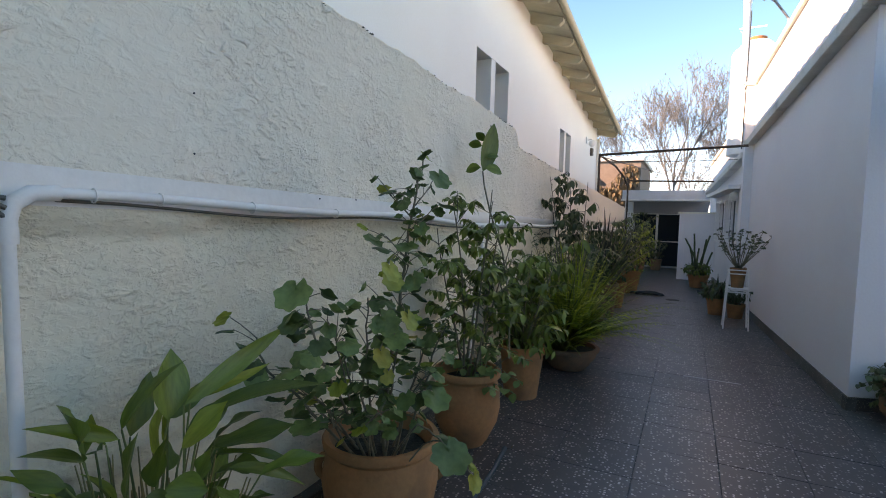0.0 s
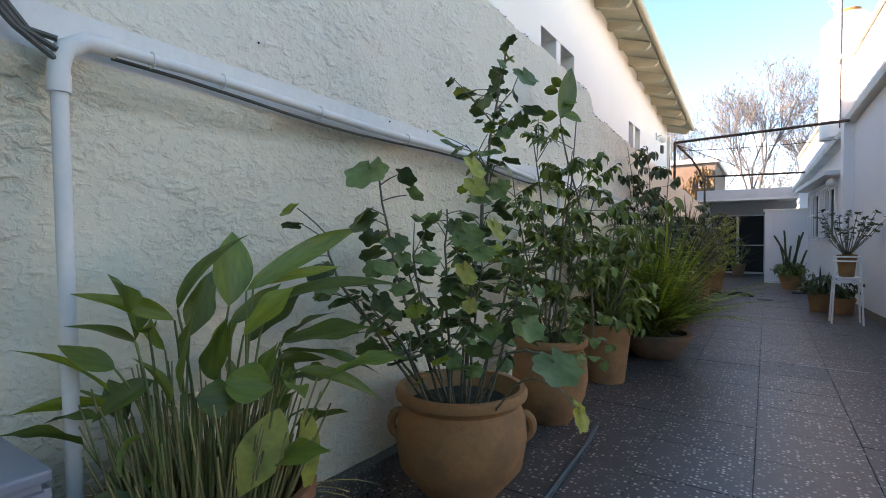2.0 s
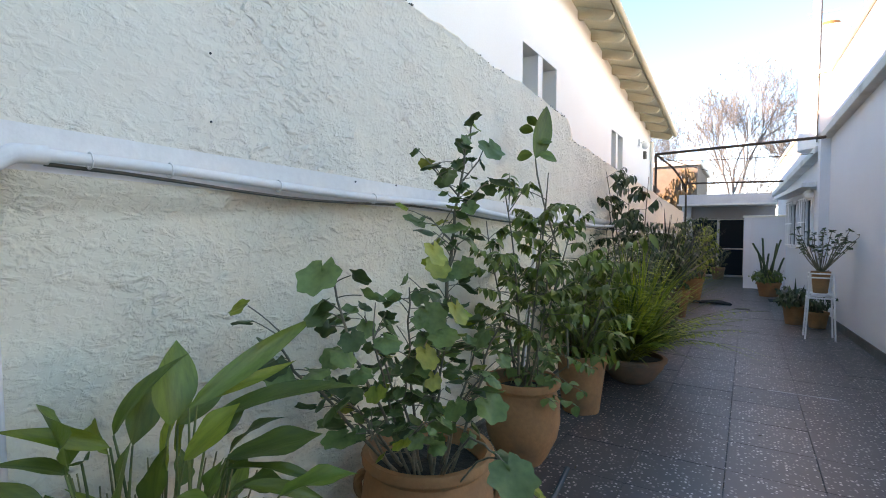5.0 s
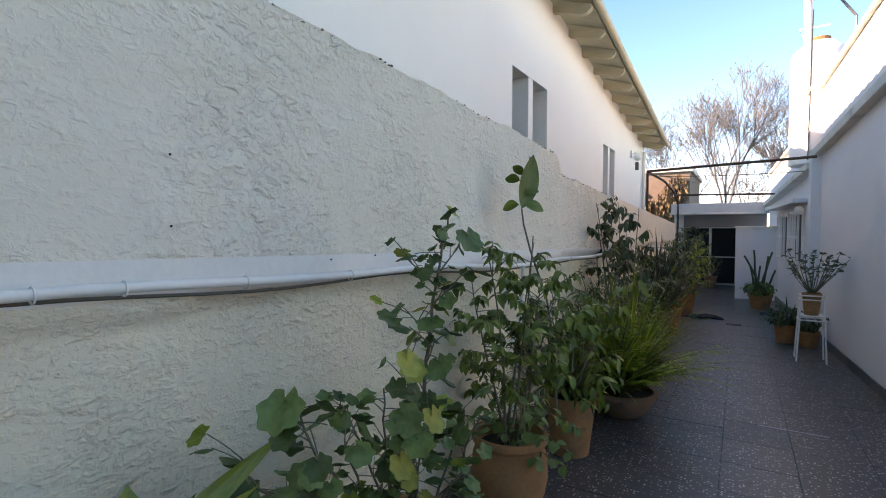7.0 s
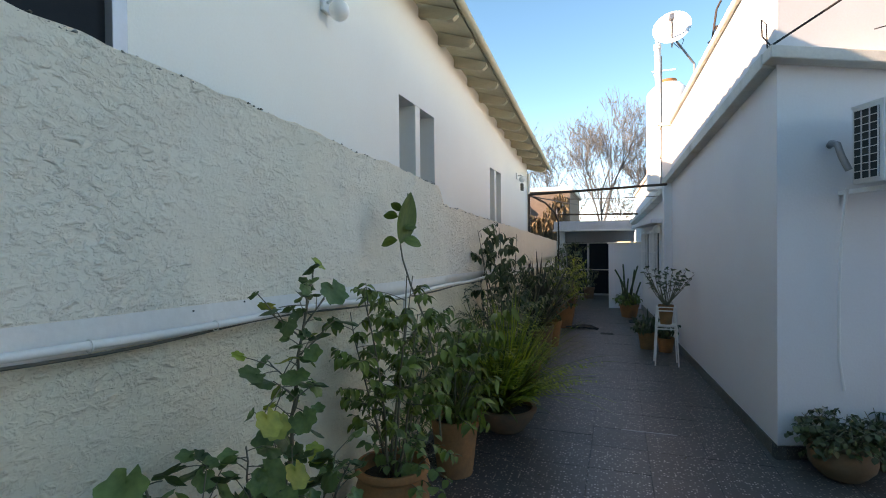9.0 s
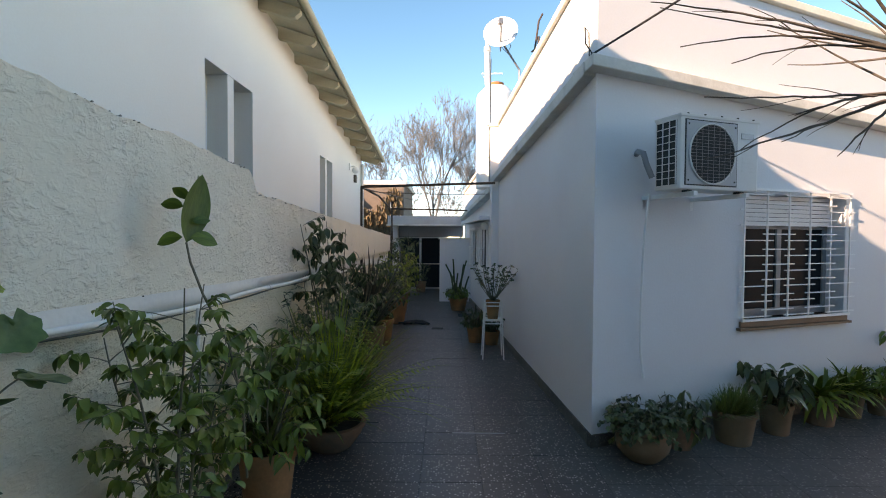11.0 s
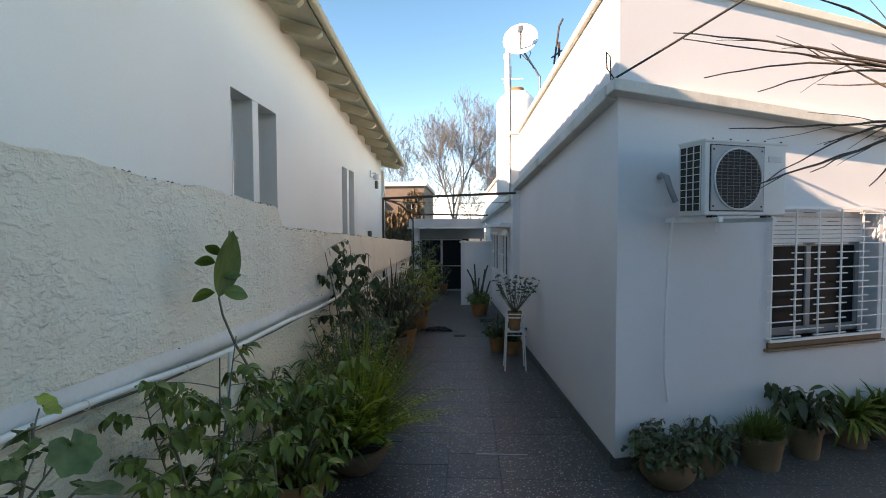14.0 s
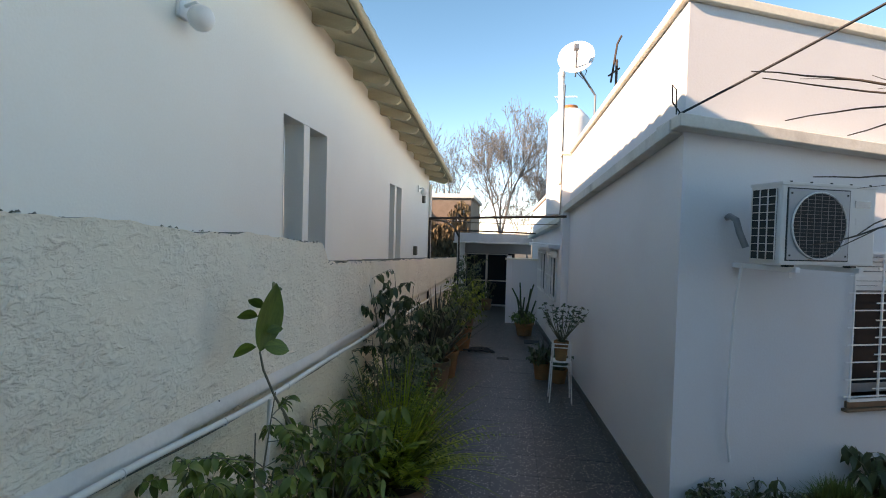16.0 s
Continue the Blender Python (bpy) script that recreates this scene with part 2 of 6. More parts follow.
# ---- mesh helpers ----
def mesh_object(name, bm, mat, smooth=False):
    me = bpy.data.meshes.new(name)
    bmesh.ops.recalc_face_normals(bm, faces=bm.faces)
    bm.to_mesh(me)
    bm.free()
    if smooth:
        for p in me.polygons:
            p.use_smooth = True
        try:
            me.set_sharp_from_angle(angle=radians(40))
        except Exception:
            pass
    me.materials.append(mat)
    return new(name, me)


def part(name, bm, mat, parent, label="", smooth=False):
    ob = mesh_object(name, bm, mat, smooth)
    ob.parent = parent
    if label:
        tagged(ob, label)
    return ob


def thing(name, m, label, category, group="", kind=""):
    ob = new(name)
    ob.empty_display_size = 0.1
    ob.matrix_world = m
    return tagged(ob, label, category, group, kind)


def solid(name, bm, mat, label, category, group="", kind="", smooth=False):
    return tagged(mesh_object(name, bm, mat, smooth), label, category, group, kind)


def box(bm, lo, hi, m=None, bevel=0.0):
    g = bmesh.ops.create_cube(bm, size=1)["verts"]
    lo, hi = Vector(lo), Vector(hi)
    for v in g:
        v.co = Vector(((v.co[i] + 0.5) * (hi[i] - lo[i]) + lo[i] for i in range(3)))
    if bevel:
        es = list({e for v in g for e in v.link_edges})
        r = bmesh.ops.bevel(bm, geom=es, offset=bevel, segments=2, profile=0.6, affect="EDGES")
        g = list({v for f in r["faces"] for v in f.verts} | {v for v in g if v.is_valid})
    if m:
        for v in g:
            v.co = m @ v.co
    return g


def boxed(lo, hi, m=None, bevel=0.0):
    bm = bmesh.new()
    box(bm, lo, hi, m, bevel)
    return bm


def prism(bm, outline, a, b):
    """A closed outline of Vectors swept from a to b (offset vectors)."""
    p = [bm.verts.new(v + a) for v in outline]
    q = [bm.verts.new(v + b) for v in outline]
    bm.faces.new(p)
    bm.faces.new(q[::-1])
    for i in range(len(p)):
        j = (i + 1) % len(p)
        bm.faces.new((p[i], q[i], q[j], p[j]))


def tube(bm, pts, r, r_end=None, n=8, caps=True):
    pts = [Vector(p) for p in pts]
    r_end = r if r_end is None else r_end
    rings = []
    side = None
    for i, p in enumerate(pts):
        d = (pts[min(i + 1, len(pts) - 1)] - pts[max(i - 1, 0)]).normalized()
        if side is None:
            side = d.orthogonal().normalized()
        side = (side - d * side.dot(d))
        side = side.normalized() if side.length > 1e-6 else d.orthogonal().normalized()
        up = d.cross(side)
        k = i / max(1, len(pts) - 1)
        rr = r + (r_end - r) * k
        rings.append([bm.verts.new(p + (side * math.cos(a) + up * math.sin(a)) * rr) for a in (2 * math.pi * j / n for j in range(n))])
    for a, b in zip(rings, rings[1:]):
        for j in range(n):
            bm.faces.new((a[j], a[(j + 1) % n], b[(j + 1) % n], b[j]))
    if caps and n > 2:
        bm.faces.new(rings[0][::-1])
        bm.faces.new(rings[-1])


def tubed(pts, r, r_end=None, n=8):
    bm = bmesh.new()
    tube(bm, pts, r, r_end, n)
    return bm


def lathe(profile, n=32, wobble=0.0):
    """Turns (radius, height) points round z."""
    bm = bmesh.new()
    rings = []
    for r, z in profile:
        if r < 1e-5:
            rings.append([bm.verts.new((0, 0, z))])
        else:
            ring = []
            for j in range(n):
                a = 2 * math.pi * j / n
                w = 1 + wobble * noise.noise(Vector((math.cos(a) * 1.3, math.sin(a) * 1.3, z * 5)))
                ring.append(bm.verts.new((r * w * math.cos(a), r * w * math.sin(a), z)))
            rings.append(ring)
    for a, b in zip(rings, rings[1:]):
        for j in range(n):
            k = (j + 1) % n
            if len(a) == 1 and len(b) > 1:
                bm.faces.new((a[0], b[k], b[j]))
            elif len(b) == 1 and len(a) > 1:
                bm.faces.new((a[j], a[k], b[0]))
            elif len(a) > 1:
                bm.faces.new((a[j], a[k], b[k], b[j]))
    return bm


def curve_points(p, q, sag=0.0, n=12):
    p, q = Vector(p), Vector(q)
    return [p.lerp(q, i / n) + Vector((0, 0, -sag * 4 * (i / n) * (1 - i / n))) for i in range(n + 1)]


# ---- leaves ----
def strap_shape(length, width, rows=6, fold=0.25, droop=0.3, belly=0.45, tip=1.0):
    """A lance-shaped leaf along +y with a folded midrib that droops towards its tip."""
    vs, fs = [], []
    for i in range(rows + 1):
        t = i / rows
        w = width * 0.5 * (math.sin(math.pi * min(1, t ** (math.log(0.5) / math.log(belly)))) ** 0.8 * tip + 0.02)
        y = length * (t - 0.25 * droop * t * t)
        z = -length * droop * t * t
        vs += [(-w, y, z + fold * w), (0, y, z), (w, y, z + fold * w)]
    for i in range(rows):
        a = 3 * i
        fs += [(a, a + 1, a + 4, a + 3), (a + 1, a + 2, a + 5, a + 4)]
    return vs, fs


def blade_shape(length, width, rows=10, fold=0.3, droop=0.2, belly=0.5, sway=0.0, wave=0.0):
    """A lance leaf drawn out to a fine tip, swaying sideways, with a wavy edge."""
    vs, fs = [], []
    for i in range(rows + 1):
        t = i / rows
        q = t ** (math.log(0.5) / math.log(belly))
        w = width * 0.5 * (math.sin(math.pi * min(1.0, q)) ** (0.7 if q < 0.5 else 1.15) + 0.015)
        x = sway * length * t * t
        y = length * (t - 0.2 * droop * t * t)
        z = -length * droop * t * t
        k = wave * w * math.sin(9 * t + 2)
        vs += [(x - w, y, z + fold * w + k), (x - 0.5 * w, y, z + 0.62 * fold * w), (x, y, z), (x + 0.5 * w, y, z + 0.62 * fold * w), (x + w, y, z + fold * w - k)]
    for i in range(rows):
        for j in range(4):
            a = 5 * i + j
            fs.append((a, a + 1, a + 6, a + 5))
    return vs, fs


def round_shape(radius, lobes=7, depth=0.14, cup=0.25, n=28):
    """A round scalloped leaf: stalk at the origin, lying along +y."""
    vs, fs = [(0, radius * 0.35, 0)], []
    for k, q in ((0, 0.55), (1, 1.0)):
        for j in range(n):
            a = 2 * math.pi * j / n
            w = 1 + (depth * math.cos(lobes * a) if k else 0)
            notch = 0.55 if abs(a - 1.5 * math.pi) < 0.16 else 1.0
            x, y = radius * q * w * notch * math.cos(a), radius * q * w * notch * math.sin(a)
            vs.append((x, y + radius * 0.75, cup * radius * q * q + 0.09 * radius * q * math.sin(3 * a + 1)))
    for j in range(n):
        k = (j + 1) % n
        fs += [(0, 1 + j, 1 + k), (1 + j, 1 + n + j, 1 + n + k, 1 + k)]
    return vs, fs


def shape_mesh(name, shape, mat):
    me = bpy.data.meshes.new(name)
    me.from_pydata(shape[0], [], shape[1])
    for p in me.polygons:
        p.use_smooth = True
    me.materials.append(mat)
    return me


class Soup:
    """Many small pieces gathered into one mesh."""

    def __init__(self):
        self.v, self.f = [], []

    def add(self, shape, m):
        k = len(self.v)
        r = np.array(m)
        self.v.extend((np.array(shape[0]) @ r[:3, :3].T + r[:3, 3]).tolist())
        self.f.extend(tuple(i + k for i in f) for f in shape[1])

    def stick(self, p, q, r, r2=None, n=4):
        p, q = Vector(p), Vector(q)
        d = (q - p)
        if d.length < 1e-6:
            return
        d.normalize()
        s = d.orthogonal().normalized()
        u = d.cross(s)
        k = len(self.v)
        r2 = r if r2 is None else r2
        for c, rr in ((p, r), (q, r2)):
            for j in range(n):
                a = 2 * math.pi * j / n
                self.v.append(tuple(c + (s * math.cos(a) + u * math.sin(a)) * rr))
        for j in range(n):
            j2 = (j + 1) % n
            self.f.append((k + j, k + j2, k + n + j2, k + n + j))

    def path(self, pts, r, r2, n=5):
        for i in range(len(pts) - 1):
            a, b = i / (len(pts) - 1), (i + 1) / (len(pts) - 1)
            self.stick(pts[i], pts[i + 1], r + (r2 - r) * a, r + (r2 - r) * b, n)

    def part(self, name, mat, parent, label="", kind=""):
        me = bpy.data.meshes.new(name)
        me.from_pydata(self.v, [], self.f)
        for p in me.polygons:
            p.use_smooth = True
        me.materials.append(mat)
        ob = new(name, me)
        ob.parent = parent
        return tagged(ob, label, "", "", kind)


def aimed(at, way, roll=0.0, scale=1.0):
    """A pose whose +y looks along way, with its face turned up."""
    y = Vector(way).normalized()
    x = y.cross(Vector((0, 0, 1)))
    x = x.normalized() if x.length > 1e-4 else Vector((1, 0, 0))
    z = x.cross(y)
    m = Matrix((x, y, z)).transposed().to_4x4()
    return Matrix.Translation(at) @ m @ Matrix.Rotation(roll, 4, "Y") @ Matrix.Scale(scale, 4)


def heading(az, el):
    return Vector((math.cos(az) * math.cos(el), math.sin(az) * math.cos(el), math.sin(el)))


U = random.uniform


# ---- plan ----
def right_x(y):
    """The alley's right-hand house face."""
    return 1.36 - 0.066 * (y - 3.80)


def eave_z(y):
    return 4.05 - 0.105 * (y - 4.4) if y > 1 else 4.407


def cornice_z(y):
    return 2.77 - 0.080 * (y - 3.85)


def wall_top(y):
    if y < 3.1:
        return 1.972 + 0.050 * (3.1 - max(y, 0.0))
    if y < 3.22:
        return 1.97 - (y - 3.1) / 0.12 * 0.13
    return 1.84 - 0.036 * (y - 3.22)


def pipe_z(y):
    return 1.300 - 0.022 * (y - 0.5) + 0.010 * math.sin(y * 1.9) + 0.008 * math.sin(y * 4.3 + 1)


def wall_skew(y):
    """The boundary wall drifts away from the alley towards its near end."""
    return -0.028 * max(0.0, 3.0 - max(y, -1.0))


def wall_face(z):
    return -0.92 if z > 1.25 else -0.955 - 0.12 * (1.25 - z)


HOUSE_X, EAVE_X, HOUSE_END = -1.74, -1.29, 11.6
FACADE = pose(1.36, 3.80, 0, 0, 0, 20)  # front of the right-hand house: x along it, -y out of it


# ---- ground ----
bm = bmesh.new()
box(bm, (-400, -400, -0.5), (400, 400, -0.03))
solid("ground", bm, EARTH, "bare earth ground stretching beyond the houses", "ground", kind="structure")
bm = bmesh.new()
box(bm, (-1.6, -7, -0.029), (9, 16.2, -0.006))
floor = solid("floor", bm, GROUT, "alley floor of worn grey terrazzo tiles with dark joints", "floor", kind="structure")


# ---- left boundary wall ----
def boundary_wall():
    bm = bmesh.new()
    ys = [-7 + 0.3 * i for i in range(19)] + [-1.3 + 0.03 * i for i in range(230)] + [5.6 + 0.08 * i for i in range(62)]
    zs = [0.0, 0.1, 0.2] + [0.25 + 0.035 * i for i in range(28)] + [1.22] + [1.25 + 0.03 * i for i in range(27)]
    grid = []
    for y in ys:
        top = wall_top(y) + 0.014 * noise.noise(Vector((y * 9, 3, 1))) + 0.012 * noise.noise(Vector((y * 2.3, 8, 1)))
        col = []
        for z in zs:
            zz = z - 0.022 * (y - 0.5) if 0.3 < z < 2.0 else z
            zz = min(zz, top) if z < 2.0 else top
            p = Vector((3.3, y * 1.0, zz))
            d = 0.010 * noise.noise(Vector((1, y * 3.1, zz * 3.1))) + 0.005 * noise.turbulence(Vector((4, y * 9, zz * 10)), 3, False)
            if zz > 1.25 and zz < 1.37:
                d *= 0.35
            col.append(bm.verts.new((wall_face(zz) + wall_skew(y) + d - 0.004, y, zz)))
        grid.append(col)
    for a, b in zip(grid, grid[1:]):
        for i in range(len(zs) - 1):
            q = (a[i], b[i], b[i + 1], a[i + 1])
            if (a[i].co - a[i + 1].co).length < 1e-6 and (b[i].co - b[i + 1].co).length < 1e-6:
                continue
            bm.faces.new(q)
    # rough crown and the hidden back
    back = [(bm.verts.new((-1.34, c[-1].co.y, c[-1].co.z - 0.015)), bm.verts.new((-1.34, c[-1].co.y, 0))) for c in grid]
    for (a, b), (p, q) in zip(zip(grid, grid[1:]), zip(back, back[1:])):
        bm.faces.new((a[-1], b[-1], q[0], p[0]))
        bm.faces.new((p[0], q[0], q[1], p[1]))
    bm.faces.new([v for v in grid[-1]] + [back[-1][0], back[-1][1]])
    for f in list(bm.faces):
        if f.calc_area() < 1e-9:
            bm.faces.remove(f)
    ob = solid("wall_boundary", bm, PLASTER, "rough hand-plastered boundary wall, greyish white above and yellowed below", "wall", kind="structure", smooth=False)
    ob.data.materials.append(PLASTER_LOW)
    ob.data.materials.append(BAND)
    ob.data.materials.append(MOSS)
    for p in ob.data.polygons:
        p.use_smooth = True
        if p.normal.z > 0.7 and p.center.z > 1.4:
            p.material_index = 3
        elif p.center.z + 0.022 * (p.center.y - 0.5) < 1.282:
            p.material_index = 1
        elif p.center.z + 0.022 * (p.center.y - 0.5) < 1.372:
            p.material_index = 2
    return ob


boundary_wall()
bm = bmesh.new()
box(bm, (-1.28, -7, 0), (-1.09, 10.4, 0.085), bevel=0.006)
solid("baseboard_boundary", bm, GRANITE, "speckled granite skirting along the boundary wall", "baseboard", kind="structure")


# ---- neighbouring house on the left ----
house = thing("neighbour_house", pose(HOUSE_X, 0, 0), "cream rendered single-storey house with a tiled roof and deep eaves", "house")
WINDOWS = [(4.22, 5.22, 1.55, 3.04), (7.92, 8.76, 1.5, 2.84), (0.0, 1.33, 1.75, 3.1)]


def house_wall():
    """Wall pieces round the window openings; local x = 0 is its face."""
    ys = sorted([-7.0, HOUSE_END] + [v for w in WINDOWS for v in w[:2]])
    for a, b in zip(ys, ys[1:]):
        w = next((w for w in WINDOWS if abs(w[0] - a) < 1e-6), None)
        n = max(1, int((b - a) / 1.2))
        spans = [(0.0, None)] if not w else [(0.0, w[2]), (w[3], None)]
        for lo, hi in spans:
            bm = bmesh.new()
            prev = None
            for i in range(n + 1):
                y = a + (b - a) * i / n
                top = eave_z(y) + 0.12 if hi is None else hi
                ring = [bm.verts.new(p) for p in ((0, y, lo), (0, y, top), (-0.3, y, top), (-0.3, y, lo))]
                if prev:
                    for j in range(4):
                        bm.faces.new((prev[j], prev[(j + 1) % 4], ring[(j + 1) % 4], ring[j]))
                else:
                    bm.faces.new(ring)
                prev = ring
            bm.faces.new(prev[::-1])
            part("wall", bm, HOUSE, house)
    bm = bmesh.new()
    box(bm, (-7, HOUSE_END - 0.3, 0), (-0.3, HOUSE_END, 3.4))
    part("end_wall", bm, HOUSE, house)
    # unseen block added to keep the sun off the rear porch
    part("rear_wing", boxed((-7, HOUSE_END, 0), (-0.95, 15.6, 3.35)), HOUSE, house)


house_wall()
for k, (a, b, lo, hi) in enumerate(WINDOWS):
    win = new("window")
    win.parent = house
    tagged(win, "deep-set window with a dark pane and a pale mullion")
    mid = (a + b) / 2
    if k < 2:
        part("mullion", boxed((-0.2, mid - 0.065, lo), (-0.005, mid + 0.065, hi), bevel=0.004), HOUSE, win)
        for p, q in ((a, mid - 0.065), (mid + 0.065, b)):
            bm = bmesh.new()
            for lo2, hi2 in (((p, lo), (p + 0.035, hi)), ((q - 0.035, lo), (q, hi)), ((p, hi - 0.035), (q, hi)), ((p, lo), (q, lo + 0.04))):
                box(bm, (-0.24, lo2[0], lo2[1]), (-0.20, hi2[0], hi2[1]))
            part("window_frame", bm, FRAME_GREY, win)
            part("pane", boxed((-0.235, p + 0.03, lo + 0.03), (-0.228, q - 0.03, hi - 0.03)), GLASS, win)
    else:
        bm = bmesh.new()
        for lo2, hi2 in (((a, lo), (a + 0.05, hi)), ((b - 0.07, lo), (b, hi)), ((a, hi - 0.05), (b, hi)), ((mid - 0.03, lo), (mid + 0.03, hi))):
            box(bm, (-0.06, lo2[0], lo2[1]), (0.012, hi2[0], hi2[1]), bevel=0.004)
        part("window_frame", bm, ALU, win)
        part("pane", boxed((-0.04, a + 0.04, lo), (-0.034, b - 0.05, hi - 0.04)), GLASS, win)


def eaves():
    out = EAVE_X - HOUSE_X
    ys = [-7 + 0.5 * i for i in range(int((HOUSE_END + 0.15 + 7) / 0.5) + 1)] + [HOUSE_END + 0.15]
    # boarded soffit, sloping with the roof
    bm = bmesh.new()
    prev = None
    for y in ys:
        z = eave_z(y)
        ring = [bm.verts.new(p) for p in ((out, y, z + 0.03), (out, y, z + 0.055), (-4.5, y, z + 0.055 + (out + 4.5) * 0.34), (-4.5, y, z + 0.03 + (out + 4.5) * 0.34))]
        if prev:
            for j in range(4):
                bm.faces.new((prev[j], prev[(j + 1) % 4], ring[(j + 1) % 4], ring[j]))
        else:
            bm.faces.new(ring)
        prev = ring
    bm.faces.new(prev[::-1])
    roof = part("roof", bm, TIMBER, house, "boarded roof deck under clay tiles")
    # rafter tails with a shaped end
    for i in range(27):
        y = HOUSE_END + 0.02 - i * 0.62
        z = eave_z(y)
        bm = bmesh.new()
        o = [Vector((out - 0.01, y, z + 0.028)), Vector((out - 0.01, y, z - 0.02)), Vector((out - 0.06, y, z - 0.06)),
             Vector((out - 0.13, y, z - 0.065)), Vector((-0.02, y, z + 0.03)), Vector((-0.02, y, z + 0.02 + (out + 0.02) * 0.34))]
        prism(bm, o, Vector((0, -0.04, 0)), Vector((0, 0.04, 0)))
        part("rafter", bm, TIMBER, roof)
    # gutter lip
    bm = bmesh.new()
    prev = None
    for y in ys:
        z = eave_z(y)
        ring = []
        for a in range(7):
            t = math.pi * a / 6
            ring.append(bm.verts.new((out + 0.045 - 0.045 * math.cos(t), y, z + 0.075 - 0.06 * math.sin(t))))
        if prev:
            for j in range(6):
                bm.faces.new((prev[j], prev[j + 1], ring[j + 1], ring[j]))
        prev = ring
    part("gutter", bm, TIMBER, roof, "pale painted gutter along the eave", smooth=True)
    # rows of barrel tiles along the edge
    base = None
    for i in range(82):
        y = HOUSE_END + 0.1 - i * 0.225
        z = eave_z(y) + 0.07
        if base is None:
            bm = bmesh.new()
            rings = []
            for d in (0.0, 1.0):
                rings.append([bm.verts.new((-4.4 * d, 0.095 * math.cos(math.pi * j / 6), 0.09 * math.sin(math.pi * j / 6) + 4.4 * d * 0.34)) for j in range(7)])
            for j in range(6):
                bm.faces.new((rings[0][j], rings[0][j + 1], rings[1][j + 1], rings[1][j]))
            base = part("roof_tile", bm, ROOF, roof)
            tile_mesh = base.data
        else:
            base = new("roof_tile", tile_mesh)
            base.parent = roof
        base.location = (out + 0.05, y, z)
    # corner downpipe
    bm = tubed([(0.045, HOUSE_END - 0.06, eave_z(HOUSE_END) - 0.1), (0.045, HOUSE_END - 0.06, 0.0)], 0.035, n=10)
    part("downpipe", bm, PVC, house, smooth=True)


eaves()


def wall_globe(y, z, side):
    lamp = thing("wall_lamp", pose(HOUSE_X, y, z), "small globe wall lamp on a white bracket", "lamp", "globe wall lamps")
    bm = bmesh.new()
    box(bm, (0, -0.05, -0.07), (0.03, 0.05, 0.07), bevel=0.01)
    tube(bm, [(0.02, 0, 0.0), (0.10, 0, 0.02), (0.12, 0, 0.0)], 0.012)
    part("bracket", bm, PAINTW, lamp)
    bm = bmesh.new()
    bmesh.ops.create_uvsphere(bm, u_segments=20, v_segments=12, radius=0.075, matrix=pose(0.13, 0, -0.07))
    part("globe", bm, GLOBE, lamp, smooth=True)


wall_globe(10.25, 2.98, 1)
wall_globe(2.9, 3.33, 1)
bm = boxed((HOUSE_X, 10.72, 2.72), (HOUSE_X + 0.06, 10.84, 2.88), bevel=0.008)
solid("junction_box", bm, CABLE, "small grey electrical box on the cream wall", "box")
bm = boxed((HOUSE_X, 9.9, 1.62), (HOUSE_X + 0.07, 10.0, 1.80), bevel=0.008)
solid("junction_box", bm, CABLE, "small grey electrical box on the cream wall", "box")

# ---- house on the right ----
right_house = thing("white_house", pose(0, 0, 0), "flat-roofed white rendered house with a concrete cornice and parapet", "house")
ALLEY_END = 8.15


def alley_block():
    bm = bmesh.new()
    ring = [Vector((right_x(3.80), 3.80, 0)), Vector((right_x(ALLEY_END), ALLEY_END, 0)), Vector((right_x(ALLEY_END) + 0.35, ALLEY_END, 0)), Vector((1.79, 4.15, 0))]
    hs = [cornice_z(3.85) + 0.05, cornice_z(ALLEY_END) + 0.05, cornice_z(ALLEY_END) + 0.05, cornice_z(3.85) + 0.05]
    lo = [bm.verts.new(p) for p in ring]
    hi = [bm.verts.new(p + Vector((0, 0, h))) for p, h in zip(ring, hs)]
    for j in range(4):
        k = (j + 1) % 4
        bm.faces.new((lo[j], lo[k], hi[k], hi[j]))
    bm.faces.new(hi)
    bm.faces.new(lo[::-1])
    part("side_wall", bm, WHITE, right_house)
    # pilaster at the end of the block
    x = right_x(ALLEY_END)
    part("pilaster", boxed((x - 0.10, ALLEY_END - 0.18, 0), (x + 0.2, ALLEY_END + 0.12, cornice_z(ALLEY_END) + 0.02), bevel=0.008), WHITE, right_house)
    # second, slightly lower block beyond
    bm = bmesh.new()
    a, b = 8.28, 13.4
    xa, xb = right_x(a) + 0.02, right_x(b) + 0.02
    lo = [bm.verts.new(p) for p in ((xa, a, 0), (xb, b, 0), (xb + 0.4, b, 0), (xa + 0.4, a, 0))]
    hi = [bm.verts.new(p) for p in ((xa, a, 2.38), (xb, b, 2.05), (xb + 0.4, b, 2.05), (xa + 0.4, a, 2.38))]
    for j in range(4):
        k = (j + 1) % 4
        bm.faces.new((lo[j], lo[k], hi[k], hi[j]))
    bm.faces.new(hi)
    bm.faces.new(lo[::-1])
    part("rear_wall", bm, WHITE, right_house)


alley_block()


